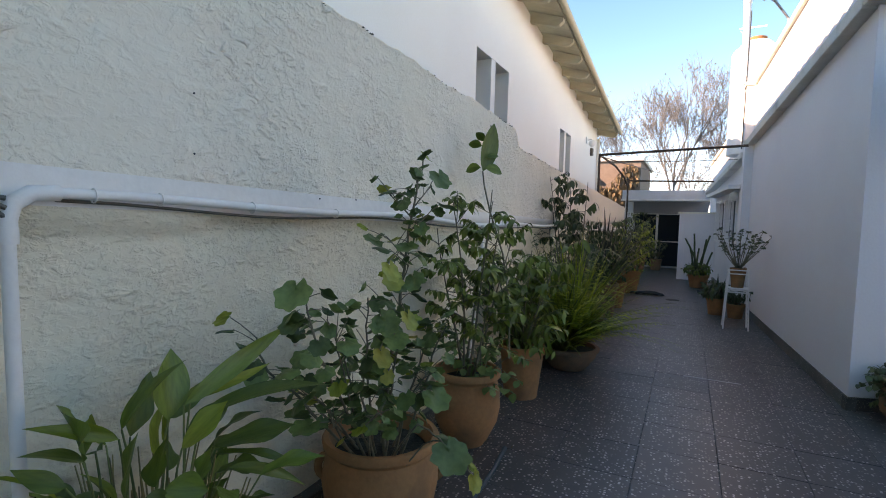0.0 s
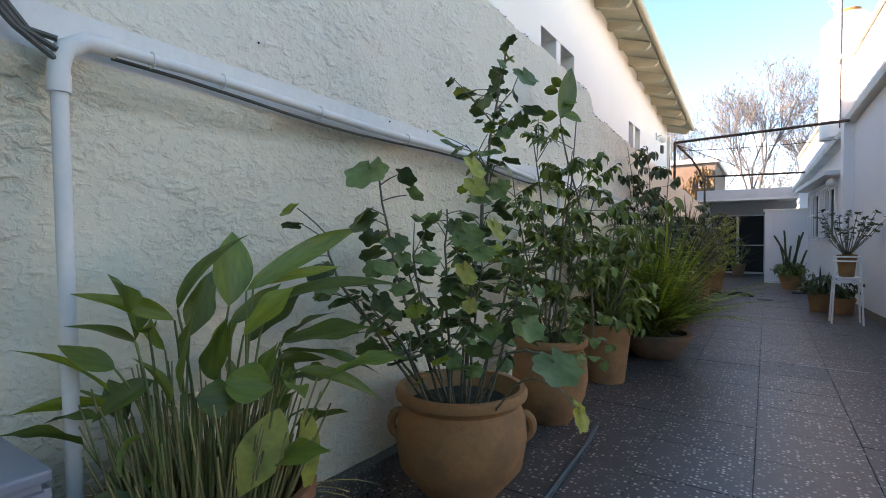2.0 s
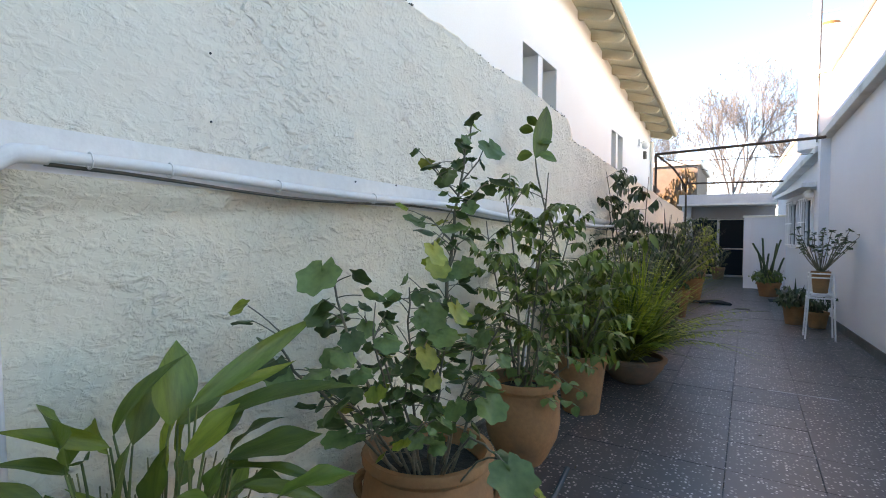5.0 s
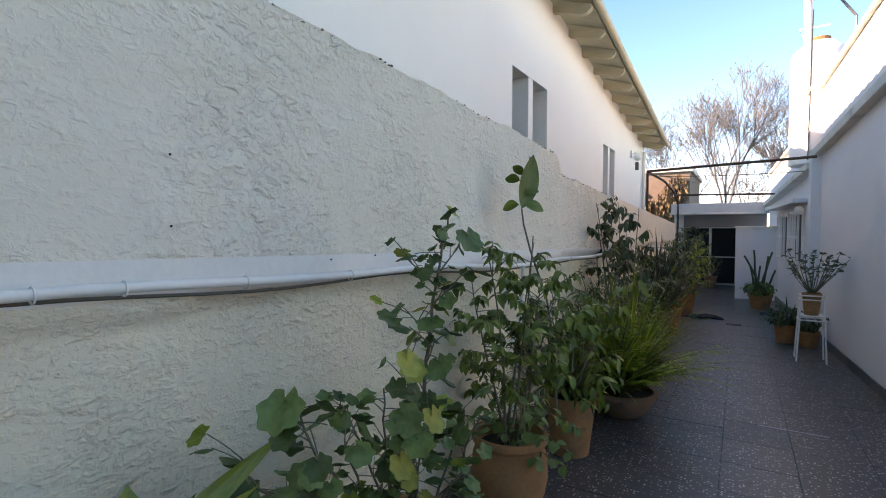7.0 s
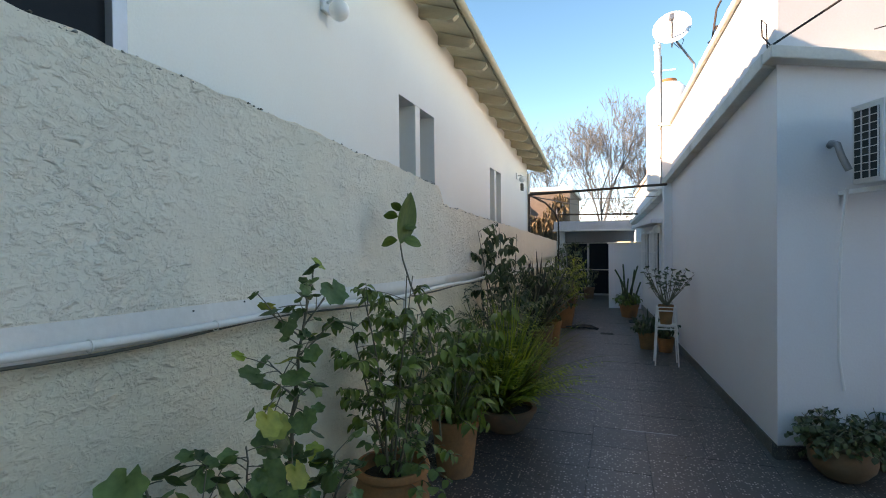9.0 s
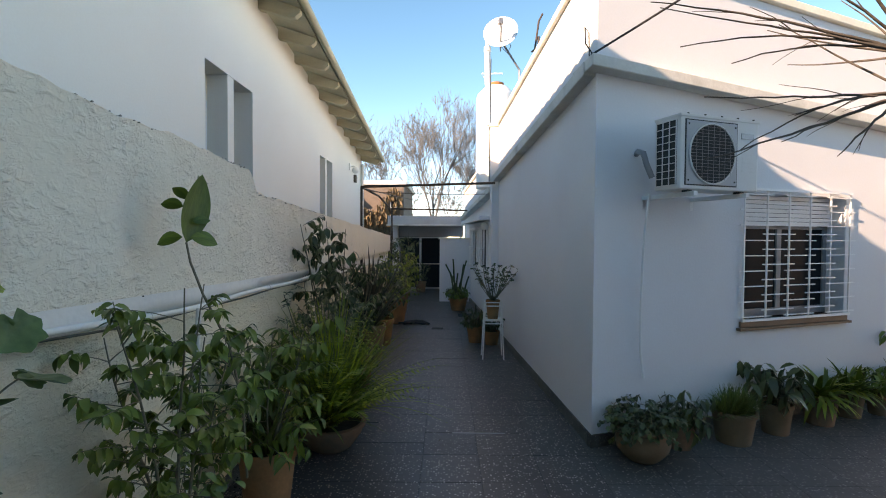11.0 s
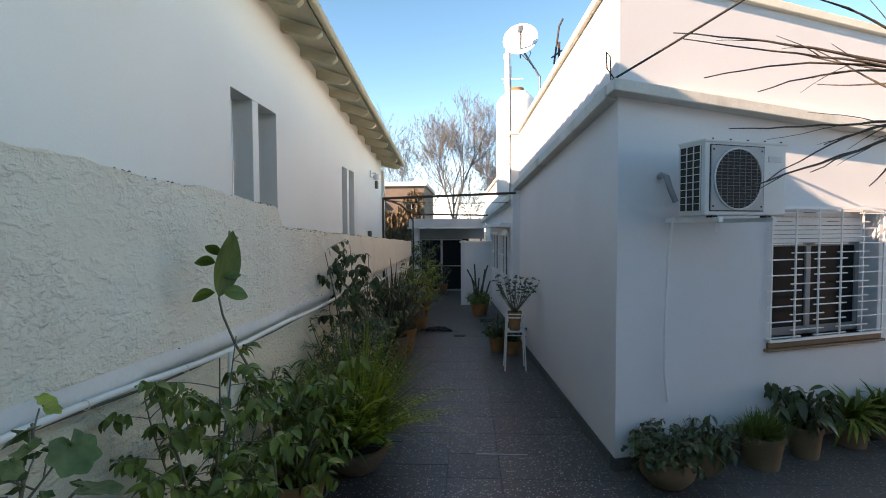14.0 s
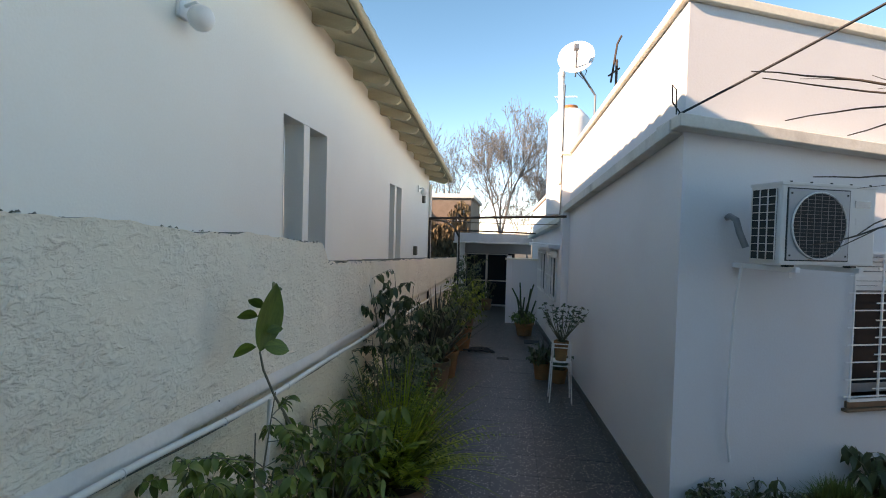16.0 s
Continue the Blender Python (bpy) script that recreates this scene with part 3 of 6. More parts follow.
def slab_along(name, a, b, za, zb, out, back, thick, mat, xshift=0.0):
    """A band following the alley face from y = a to b."""
    bm = bmesh.new()
    rings = []
    for y, z in ((a, za), (b, zb)):
        x = right_x(y) + xshift
        k = 0.364 * (back + out) if y < 5 else 0.0
        rings.append([bm.verts.new(p) for p in ((x - out, y, z), (x - out, y, z + thick), (x + back, y + k, z + thick), (x + back, y + k, z))])
    p, q = rings
    for j in range(4):
        bm.faces.new((p[j], p[(j + 1) % 4], q[(j + 1) % 4], q[j]))
    bm.faces.new(p[::-1])
    bm.faces.new(q)
    bmesh.ops.bevel(bm, geom=list(bm.edges), offset=0.006, segments=1, affect="EDGES")
    return part(name, bm, mat, right_house)


slab_along("cornice", 3.79, ALLEY_END + 0.1, cornice_z(3.84), cornice_z(ALLEY_END + 0.1), 0.10, 0.35, 0.10, CORNICE)
slab_along("parapet", 3.82, ALLEY_END, cornice_z(3.86) + 0.10, cornice_z(ALLEY_END) + 0.10, 0.0, 0.3, 0.80, WHITE)
slab_along("coping", 3.80, ALLEY_END, cornice_z(3.8) + 0.90, cornice_z(ALLEY_END) + 0.90, 0.04, 0.34, 0.07, COPING)
slab_along("rear_cornice", ALLEY_END + 0.12, 13.3, 2.30, 2.0, 0.12, 0.35, 0.09, CORNICE)
slab_along("rear_parapet", ALLEY_END + 0.12, 13.3, 2.39, 2.09, 0.0, 0.3, 0.62, WHITE)
slab_along("rear_coping", ALLEY_END + 0.12, 13.3, 3.01, 2.71, 0.04, 0.34, 0.06, COPING)
x8 = right_x(ALLEY_END)
part("pier", boxed((x8 - 0.12, ALLEY_END - 0.14, cornice_z(ALLEY_END) + 0.1), (x8 + 0.1, ALLEY_END + 0.14, 3.32), bevel=0.01), WHITE, right_house)
part("pier_cap", boxed((x8 - 0.14, ALLEY_END - 0.16, 3.32), (x8 + 0.12, ALLEY_END + 0.16, 3.37), bevel=0.01), COPING, right_house)

# front of the right-hand house, in its own frame
front = new("front")
front.parent = right_house
front.matrix_world = FACADE
tagged(front, "sunlit and shaded white street front")
WIN_A, WIN_B = (1.50, 2.79, 0.87, 1.96), (3.95, 5.2, 0.90, 1.92)
SLOPE = -0.055


def front_wall():
    xs = [0.0, WIN_A[0], WIN_A[1], WIN_B[0], WIN_B[1], 9.0]
    for a, b in zip(xs, xs[1:]):
        w = next((w for w in (WIN_A, WIN_B) if abs(w[0] - a) < 1e-6), None)
        for lo, hi in ([(0, None)] if not w else [(0, w[2]), (w[3], None)]):
            bm = bmesh.new()
            za, zb = (hi or 2.80 + SLOPE * a), (hi or 2.80 + SLOPE * b)
            v = [bm.verts.new(p) for p in ((a, 0, lo), (b, 0, lo), (b, 0, zb), (a, 0, za), (a or 0.075, 0.25, lo), (b, 0.25, lo), (b, 0.25, zb), (a or 0.075, 0.25, za))]
            for f in ((0, 1, 2, 3), (7, 6, 5, 4), (0, 4, 5, 1), (3, 2, 6, 7), (1, 5, 6, 2), (0, 3, 7, 4)):
                bm.faces.new([v[i] for i in f])
            part("front_wall", bm, WHITE, front)
    for nm, out, lo, hi, mat, x0 in (("front_cornice", 0.13, 2.785, 2.87, CORNICE, -0.13), ("front_parapet", 0.0, 2.87, 3.67, WHITE, 0.0), ("front_coping", 0.04, 3.67, 3.74, COPING, -0.04)):
        bm = bmesh.new()
        v = [bm.verts.new(p) for x, sk in ((x0, 0.29), (9.0, 0.0)) for p in ((x, -out, lo + SLOPE * x), (x, -out, hi + SLOPE * x), (x + sk * (0.3 + out), 0.3, hi + SLOPE * x), (x + sk * (0.3 + out), 0.3, lo + SLOPE * x))]
        for j in range(4):
            bm.faces.new((v[j], v[(j + 1) % 4], v[4 + (j + 1) % 4], v[4 + j]))
        bm.faces.new(v[3::-1])
        bm.faces.new(v[4:])
        bmesh.ops.bevel(bm, geom=list(bm.edges), offset=0.006, segments=1, affect="EDGES")
        part(nm, bm, mat, front)
    part("roof_deck", boxed((4.2, 0.3, 2.2), (9, 9, 2.3)), CORNICE, front)


front_wall()


def grilled_window(w, broken=False):
    x0, x1, z0, z1 = w
    win = thing("window_grilled", FACADE, "window behind a staggered white iron grille with a half-lowered shutter", "window", "grilled windows", "structure")
    # back and sides in near-black: the unlit room's shade is in their colour
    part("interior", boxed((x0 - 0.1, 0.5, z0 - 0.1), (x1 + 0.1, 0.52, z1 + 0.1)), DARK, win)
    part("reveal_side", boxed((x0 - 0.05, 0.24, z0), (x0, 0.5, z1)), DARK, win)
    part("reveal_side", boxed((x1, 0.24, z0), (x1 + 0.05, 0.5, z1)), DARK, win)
    bm = bmesh.new()
    for lo, hi in (((x0, z0), (x0 + 0.05, z1)), ((x1 - 0.05, z0), (x1, z1)), ((x0, z0), (x1, z0 + 0.07)), ((x0, z1 - 0.3), (x1, z1 - 0.24)), (((x0 + x1) / 2 - 0.03, z0), ((x0 + x1) / 2 + 0.03, z1 - 0.24))):
        box(bm, (lo[0], 0.16, lo[1]), (hi[0], 0.2, hi[1]), bevel=0.004)
    part("window_frame", bm, GUARD, win)
    part("pane", boxed((x0 + 0.03, 0.175, z0 + 0.05), (x1 - 0.03, 0.182, z1 - 0.2)), GLASS, win)
    part("curtain", boxed((x0 + 0.5, 0.3, z0), (x1 - 0.35, 0.31, z1)), CURTAIN, win)
    for i in range(7):
        z = z1 - 0.04 - i * 0.038
        part("shutter_slat", boxed((x0 + 0.02, 0.12, z), (x1 - 0.02, 0.14, z + 0.034), bevel=0.004), PAINTW, win)
    sill = part("sill", boxed((x0 - 0.03, -0.02, z0 - 0.05), (x1 + 0.03, 0.18, z0), bevel=0.005), WOODSILL, win, "brown tiled sill")
    part("sill_edge", boxed((x0 - 0.06, -0.045, z0 - 0.075), (x1 + 0.05, 0.0, z0 - 0.052), bevel=0.004), WOODSILL, win)
    grille = new("grille")
    grille.parent = win
    n = 5
    step = (x1 - x0 + 0.04) / n
    for i in range(n + 1):
        x = x0 - 0.02 + i * step
        part("upright", boxed((x - 0.006, -0.032, z0 + 0.02), (x + 0.006, -0.020, z1 + 0.02)), PAINTW, grille)
    for i in range(n):
        xa = x0 - 0.02 + i * step
        for k in range(9):
            z = z0 + 0.04 + k * (z1 - z0) / 8.4 + (0.055 if i % 2 else 0.0)
            if z < z1 + 0.03:
                part("bar", boxed((xa - 0.06, -0.040, z - 0.0045), (xa + step + 0.06, -0.031, z + 0.0045)), PAINTW, grille)
    part("grille_edge", boxed((x0 - 0.03, -0.04, z0 + 0.0), (x1 + 0.03, -0.02, z0 + 0.022)), PAINTW, grille)
    part("grille_edge", boxed((x0 - 0.03, -0.04, z1 + 0.02), (x1 + 0.03, -0.02, z1 + 0.042)), PAINTW, grille)


grilled_window(WIN_A)
grilled_window(WIN_B)


def air_conditioner():
    ac = thing("air_conditioner", FACADE @ pose(0.69, -0.47, 1.91), "white outdoor air conditioner unit on wall brackets", "air conditioner")
    w, h, d = 0.72, 0.50, 0.23
    bm = boxed((-w / 2, 0, 0), (w / 2, d, h), bevel=0.012)
    part("casing", bm, PAINTP, ac)
    part("side_grille_back", boxed((-w / 2 - 0.004, 0.03, 0.03), (-w / 2 + 0.002, d - 0.02, h - 0.03)), BLACK, ac)
    for i in range(4):
        y = 0.03 + i * (d - 0.05) / 3
        part("side_bar", boxed((-w / 2 - 0.012, y - 0.0022, 0.03), (-w / 2 - 0.005, y + 0.0022, h - 0.03)), PAINTP, ac)
    for i in range(10):
        z = 0.03 + i * (h - 0.06) / 9
        part("side_bar", boxed((-w / 2 - 0.014, 0.03, z - 0.002), (-w / 2 - 0.006, d - 0.02, z + 0.002)), PAINTP, ac)
    cx, cz, r = -0.085, h / 2 - 0.005, 0.205
    part("panel_gap", boxed((cx - 0.236, -0.004, 0.026), (cx + 0.236, 0.001, h - 0.026), bevel=0.001), BLACK, ac)
    part("front_panel", boxed((cx - 0.228, -0.008, 0.034), (cx + 0.228, -0.003, h - 0.034), bevel=0.002), PANEL, ac, "grey front panel round the fan")
    for sx, sz in ((-0.21, 0.06), (0.21, 0.06), (-0.21, h - 0.06), (0.21, h - 0.06)):
        part("screw", boxed((cx + sx - 0.006, -0.011, sz - 0.006), (cx + sx + 0.006, -0.007, sz + 0.006), bevel=0.001), BLACK, ac)
    for sx in (-0.3, -0.15, 0.0, 0.15, 0.3):
        part("screw", boxed((sx - 0.005, -0.009, h + 0.006), (sx + 0.005, 0.001, h + 0.014), bevel=0.001), BLACK, ac)
    # flat disc with the casing's shaded depth painted on
    bm = lathe([(0, 0), (r, 0), (r, 0.004), (0, 0.004)], 40)
    bm.transform(pose(cx, -0.009, cz, 90))
    part("fan_opening", bm, DARK, ac)
    bm = bmesh.new()
    tube(bm, [(cx + r * math.cos(a), -0.014, cz + r * math.sin(a)) for a in (2 * math.pi * i / 40 for i in range(41))], 0.006, n=6)
    part("fan_ring", bm, PAINTP, ac, smooth=True)
    bm = bmesh.new()
    for i in range(17):
        z = cz - r + (i + 1) * 2 * r / 18
        half = math.sqrt(max(0, r * r - (z - cz) ** 2))
        tube(bm, [(cx - half, -0.018, z), (cx + half, -0.018, z)], 0.0014, n=4)
    for i in range(7):
        xx = cx - r + (i + 1) * 2 * r / 8
        half = math.sqrt(max(0, r * r - (xx - cx) ** 2))
        tube(bm, [(xx, -0.021, cz - half), (xx, -0.021, cz + half)], 0.0013, n=4)
    tagged(part("fan_guard", bm, GUARD, ac), "fine black wire fan guard", kind="stuff")
    for i in range(5):
        a = 2 * math.pi * i / 5
        bm = bmesh.new()
        v = [bm.verts.new((cx + q * math.cos(a + t), -0.0125 + 0.001 * k, cz + q * math.sin(a + t))) for k, (q, t) in enumerate(((0.04, 0), (0.18, 0.2), (0.18, 0.9), (0.05, 0.6)))]
        bm.faces.new(v)
        part("blade", bm, RAG, ac)
    part("hub", boxed((cx - 0.035, -0.016, cz - 0.035), (cx + 0.035, -0.012, cz + 0.035), bevel=0.001), RAG, ac)
    part("label_plate", boxed((0.19, -0.004, h - 0.13), (0.31, -0.001, h - 0.09)), METAL, ac)
    for i in range(6):
        z = 0.14 + i * 0.03
        part("louvre", boxed((0.2, -0.004, z), (0.32, -0.001, z + 0.01)), PAINTP, ac)
    part("valve_cover", boxed((w / 2, 0.03, 0.06), (w / 2 + 0.02, d - 0.03, 0.24), bevel=0.004), PAINTP, ac)
    part("lid", boxed((-w / 2 - 0.005, -0.006, h - 0.012), (w / 2 + 0.005, d + 0.004, h + 0.008), bevel=0.004), PAINTP, ac)
    for x in (-0.24, 0.24):
        bm = bmesh.new()
        box(bm, (x - 0.018, -0.02, -0.045), (x + 0.018, 0.50, -0.012), bevel=0.004)
        box(bm, (x - 0.018, 0.47, -0.12), (x + 0.018, 0.50, -0.04), bevel=0.004)
        part("bracket", bm, PAINTW, ac)
        part("rubber_foot", boxed((x - 0.022, 0.03, -0.014), (x + 0.022, 0.08, 0.002)), BLACK, ac)
    hose = [(-0.30, 0.50, 0.30), (-0.36, 0.40, 0.31), (-0.40, 0.30, 0.28), (-0.39, 0.28, 0.20), (-0.355, 0.26, 0.1)]
    part("insulated_pipe", tubed(hose, 0.021, n=10), METAL, ac, "grey insulated refrigerant pipe", smooth=True)
    drop = [(-0.31, 0.33, -0.01), (-0.29, 0.40, -0.3), (-0.285, 0.43, -0.8), (-0.275, 0.44, -1.2), (-0.24, 0.44, -1.42)]
    part("drain_hose", tubed(drop, 0.011, n=6), PAINTW, ac, "thin white drain hose", smooth=True)


air_conditioner()


def front_lamp(x, z, globe=True):
    lamp = thing("wall_lamp", FACADE @ pose(x, 0, z), "round white globe lamp under a sheet-metal bracket" if globe else "small white spotlight on the wall", "lamp")
    part("plate", boxed((-0.06, -0.12, 0.06), (0.06, 0, 0.075), bevel=0.004), PAINTW, lamp)
    bm = bmesh.new()
    r = 0.075 if globe else 0.045
    bmesh.ops.create_uvsphere(bm, u_segments=20, v_segments=12, radius=r, matrix=pose(0, -0.12, 0.0))
    part("globe", bm, GLOBE, lamp, smooth=True)
    bm = bmesh.new()
    if globe:
        tube(bm, [(0, -0.015, 0.07), (0, -0.015, 0.6)], 0.012)
    else:
        tube(bm, [(0, -0.02, 0.0), (0, -0.1, 0.02)], 0.012)
    part("conduit", bm, PAINTW, lamp)


front_lamp(3.52, 2.02)
front_lamp(3.50, 1.38, False)
bm = tubed([(4.05 * 0.94, -0.02, 2.45), (4.05 * 0.94, -0.02, 0.4)], 0.010, n=6)
bm.transform(FACADE)
solid("conduit", bm, PVC, "thin white conduit down the front wall", "conduit")

# ---- skirting of the right-hand house ----
bm = bmesh.new()
for a, b in ((3.79, ALLEY_END - 0.2), (8.3, 12.0)):
    v = []
    for y in (a, b):
        x = right_x(y)
        v.append([bm.verts.new(p) for p in ((x - 0.012, y, 0), (x - 0.012, y, 0.095), (x + 0.05, y, 0.095), (x + 0.05, y, 0))])
    for j in range(4):
        bm.faces.new((v[0][j], v[0][(j + 1) % 4], v[1][(j + 1) % 4], v[1][j]))
    bm.faces.new(v[0][::-1])
    bm.faces.new(v[1])
solid("baseboard_alley", bm, GRANITE, "dark granite skirting along the white house", "baseboard", kind="structure")
bm = boxed((-0.012, -0.014, 0), (9, 0.04, 0.095))
bm.transform(FACADE)
solid("baseboard_front", bm, GRANITE, "dark granite skirting along the white street front", "baseboard", kind="structure")


# ---- rear of the alley ----
def rear_windows():
    for y, kind in ((9.6, 0), (11.0, 1)):
        x = right_x(y) + 0.02
        m = pose(x, y, 0, 0, 0, 3.8)
        w = thing("window_rear", m, "white framed window with a grille under a small ledge", "window", "rear windows", "structure")
        part("opening", boxed((-0.006, -0.42, 0.95), (0.0, 0.42, 1.72)), GLASS, w)
        bm = bmesh.new()
        for lo, hi in (((-0.46, 0.92), (-0.40, 1.76)), ((0.40, 0.92), (0.46, 1.76)), ((-0.46, 1.70), (0.46, 1.76)), ((-0.46, 0.90), (0.46, 0.96)), ((-0.03, 0.92), (0.03, 1.76))):
            box(bm, (-0.035, lo[0], lo[1]), (0.0, hi[0], hi[1]), bevel=0.004)
        part("window_frame", bm, PAINTW, w)
        for k in range(5):
            part("bar", boxed((-0.09, -0.38 + k * 0.19, 0.92), (-0.075, -0.365 + k * 0.19, 1.76)), PAINTW, w)
        for z in (0.95, 1.34, 1.72):
            part("cross_bar", boxed((-0.093, -0.42, z), (-0.078, 0.42, z + 0.015)), PAINTW, w)
    bm = boxed((-0.20, -0.75, 1.86), (0.02, 2.6, 1.93), bevel=0.006)
    bm.transform(pose(right_x(9.5) + 0.0, 9.5, 0, 0, 0, 3.8))
    solid("window_ledge", bm, WHITE, "narrow white concrete ledge above the rear windows", "ledge", kind="structure")


rear_windows()
rear_lamp = thing("wall_lamp", pose(right_x(8.95) + 0.02, 8.95, 1.78), "small white globe lamp beside the rear windows", "lamp", "globe wall lamps")
part("bracket", boxed((-0.10, -0.02, 0.05), (0.0, 0.02, 0.075), bevel=0.004), PAINTW, rear_lamp)
bm = bmesh.new()
bmesh.ops.create_uvsphere(bm, u_segments=18, v_segments=12, radius=0.07, matrix=pose(-0.10, 0, -0.02))
part("globe", bm, GLOBE, rear_lamp, smooth=True)


def end_porch():
    porch = thing("rear_porch", pose(0, 0, 0), "low white porch with a flat slab roof and aluminium sliding doors", "porch", kind="structure")
    part("roof_slab", boxed((-1.34, 13.5, 1.86), (0.75, 17, 2.12), bevel=0.01), SLABEDGE, porch)
    part("slab_edge", boxed((-1.37, 13.46, 1.845), (0.75, 13.5, 1.89), bevel=0.006), CORNICE, porch)
    # the shade under the roof slab is put into the lintel's grey
    part("lintel", boxed((-1.3, 14.55, 1.55), (0.75, 14.8, 1.86)), RECESS, porch)
    part("post", boxed((-1.36, 14.45, 0), (-1.14, 14.75, 1.86)), WHITE, porch)
    part("side_wall", boxed((0.10, 11.95, 0), (0.22, 14.7, 1.50), bevel=0.006), WHITE, porch)
    part("screen_wall", boxed((0.22, 11.95, 0), (0.95, 12.07, 1.50), bevel=0.006), WHITE, porch)
    part("screen_cap", boxed((0.07, 11.92, 1.50), (0.95, 12.10, 1.54), bevel=0.006), COPING, porch)
    # near-black sheets carry the shade of the room behind the doors
    part("dark_room", boxed((-1.3, 15.6, 0), (0.3, 15.65, 1.86)), DARK, porch)
    part("room_side", boxed((-1.34, 14.75, 0), (-1.28, 15.6, 1.86)), DARK, porch)
    part("room_side", boxed((0.12, 14.75, 0), (0.2, 15.6, 1.86)), DARK, porch)
    for a, b in ((-1.12, -0.50), (-0.50, 0.10)):
        door = new("sliding_door")
        door.parent = porch
        bm = bmesh.new()
        for lo, hi in (((a, 0.02), (a + 0.03, 1.54)), ((b - 0.03, 0.02), (b, 1.54)), ((a, 1.51), (b, 1.54)), ((a, 0.02), (b, 0.07)), ((a, 0.74), (b, 0.77))):
            box(bm, (lo[0], 14.58, lo[1]), (hi[0], 14.62, hi[1]))
        part("door_frame", bm, ALU, door)
        part("pane", boxed((a + 0.03, 14.595, 0.06), (b - 0.03, 14.602, 1.52)), GLASS, door)


end_porch()


def pergola():
    p = thing("pergola", pose(0, 0, 0), "thin rusty iron pergola frame spanning the alley", "pergola")
    r = 0.018
    part("front_bar", tubed([(-0.95, 7.15, 2.27), (0.95, 7.2, 2.34)], r, n=6), RUST, p)
    part("rear_bar", tubed([(-0.9, 10.6, 2.15), (0.7, 10.6, 2.12)], r, n=6), RUST, p)
    part("side_bar", tubed([(-0.95, 7.15, 2.27), (-0.93, 8.8, 2.27), (-0.92, 10.0, 2.18), (-0.9, 10.6, 2.0), (-0.9, 10.7, 1.5)], r, n=6), RUST, p)
    part("post", tubed([(-0.95, 7.15, 2.27), (-0.95, 7.15, 0.0)], r, n=6), RUST, p)
    part("post", tubed([(-0.9, 10.6, 2.15), (-0.9, 10.6, 0.0)], r, n=6), RUST, p)
    part("wire", tubed(curve_points((-0.95, 7.9, 2.27), (0.9, 8.0, 2.25), 0.02), 0.005, n=5), RUST, p)


pergola()


# ---- on the roof of the right-hand house ----
def roof_things():
    x, y = x8 - 0.05, ALLEY_END
    bm = lathe([(0, 3.37), (0.05, 3.37), (0.05, 4.55), (0.058, 4.55), (0.058, 4.62), (0.03, 4.64), (0.03, 4.72), (0, 4.72)], 14)
    bm.transform(pose(x, y, 0, 0, -1.5, 0))
    solid("vent_pipe", bm, PAINTW, "white painted vent pipe standing on the parapet pier", "pipe", smooth=True)
    tank = thing("water_tank", pose(1.16, 9.3, 2.46), "white cylindrical rooftop water tank with an orange lid", "water tank")
    part("tank_body", lathe([(0, 0), (0.36, 0), (0.36, 1.66), (0.34, 1.72), (0.2, 1.86), (0, 1.88)], 28), PAINTW, tank, smooth=True)
    part("tank_lid", lathe([(0, 1.86), (0.14, 1.86), (0.14, 1.93), (0, 1.94)], 20), TERRA, tank, "orange lid")
    bm = tubed([(-0.2, -0.1, 1.95), (-0.28, -0.2, 2.05), (0.1, -0.2, 2.05)], 0.012, n=6)
    part("pipe", bm, PAINTW, tank)
    dish = thing("satellite_dish", pose(1.10, 8.0, 4.78), "grey satellite dish on a bent arm above the parapet", "satellite dish")
    bm = lathe([(0.0, 0.0), (0.1, 0.006), (0.2, 0.022), (0.27, 0.045), (0.275, 0.042), (0.27, 0.036), (0.2, 0.014), (0.1, -0.002), (0, -0.006)], 32)
    bm.transform(look((0, 0, 0), (0.25, 1.0, -0.30)))
    part("reflector", bm, DISH, dish, smooth=True)
    part("feed_arm", tubed([(0.0, 0.05, -0.26), (-0.02, -0.22, -0.02), (-0.03, -0.27, 0.04)], 0.012, n=6), METAL, dish)
    part("feed_horn", boxed((-0.07, -0.33, 0.02), (-0.0, -0.24, 0.10), bevel=0.01), METAL, dish)
    part("mast", tubed([(0.0, 0.04, -0.05), (0.08, 0.06, -0.2), (0.32, 0.15, -0.52), (0.32, 0.2, -1.7)], 0.018, n=8), METAL, dish)
    part("cable", tubed([(0.0, 0.0, -0.2), (0.1, -0.05, -0.33), (0.16, 0.0, -0.2), (0.12, 0.05, -0.1)], 0.006, n=5), BLACK, dish)
    mast = thing("antenna_mast", pose(1.75, 8.3, 2.6), "dark bracket antenna mast on the roof", "antenna")
    part("pole", tubed([(0, 0, 0), (0, 0, 2.25)], 0.02, n=6), RUST, mast)
    part("arm", tubed([(-0.08, 0, 1.9), (0.0, 0, 2.5), (0.06, 0, 2.62)], 0.016, n=6), RUST, mast)
    part("crossbar", tubed([(-0.12, 0, 2.0), (0.05, 0, 2.12)], 0.014, n=6), RUST, mast)


roof_things()

# ---- loose cables ----
CABLES = [((1.28, 3.67, 2.87), (5.2, 1.2, 5.3), 0.12, 0.008, "black service cable strung to the house corner"),
          ((x8 - 0.12, 8.05, 4.4), (x8 - 0.14, 8.0, 2.4), -0.02, 0.008, "thin dark cable hanging down the pier"),
          ((-0.95, 7.2, 2.26), (2.0, 24.0, 3.2), 0.2, 0.008, "thin overhead wire running to the rear")]
for p, q, sag, r, label in CABLES:
    solid("cable", tubed(curve_points(p, q, sag, 16), r, n=5), BLACK, label, "cable", smooth=True)
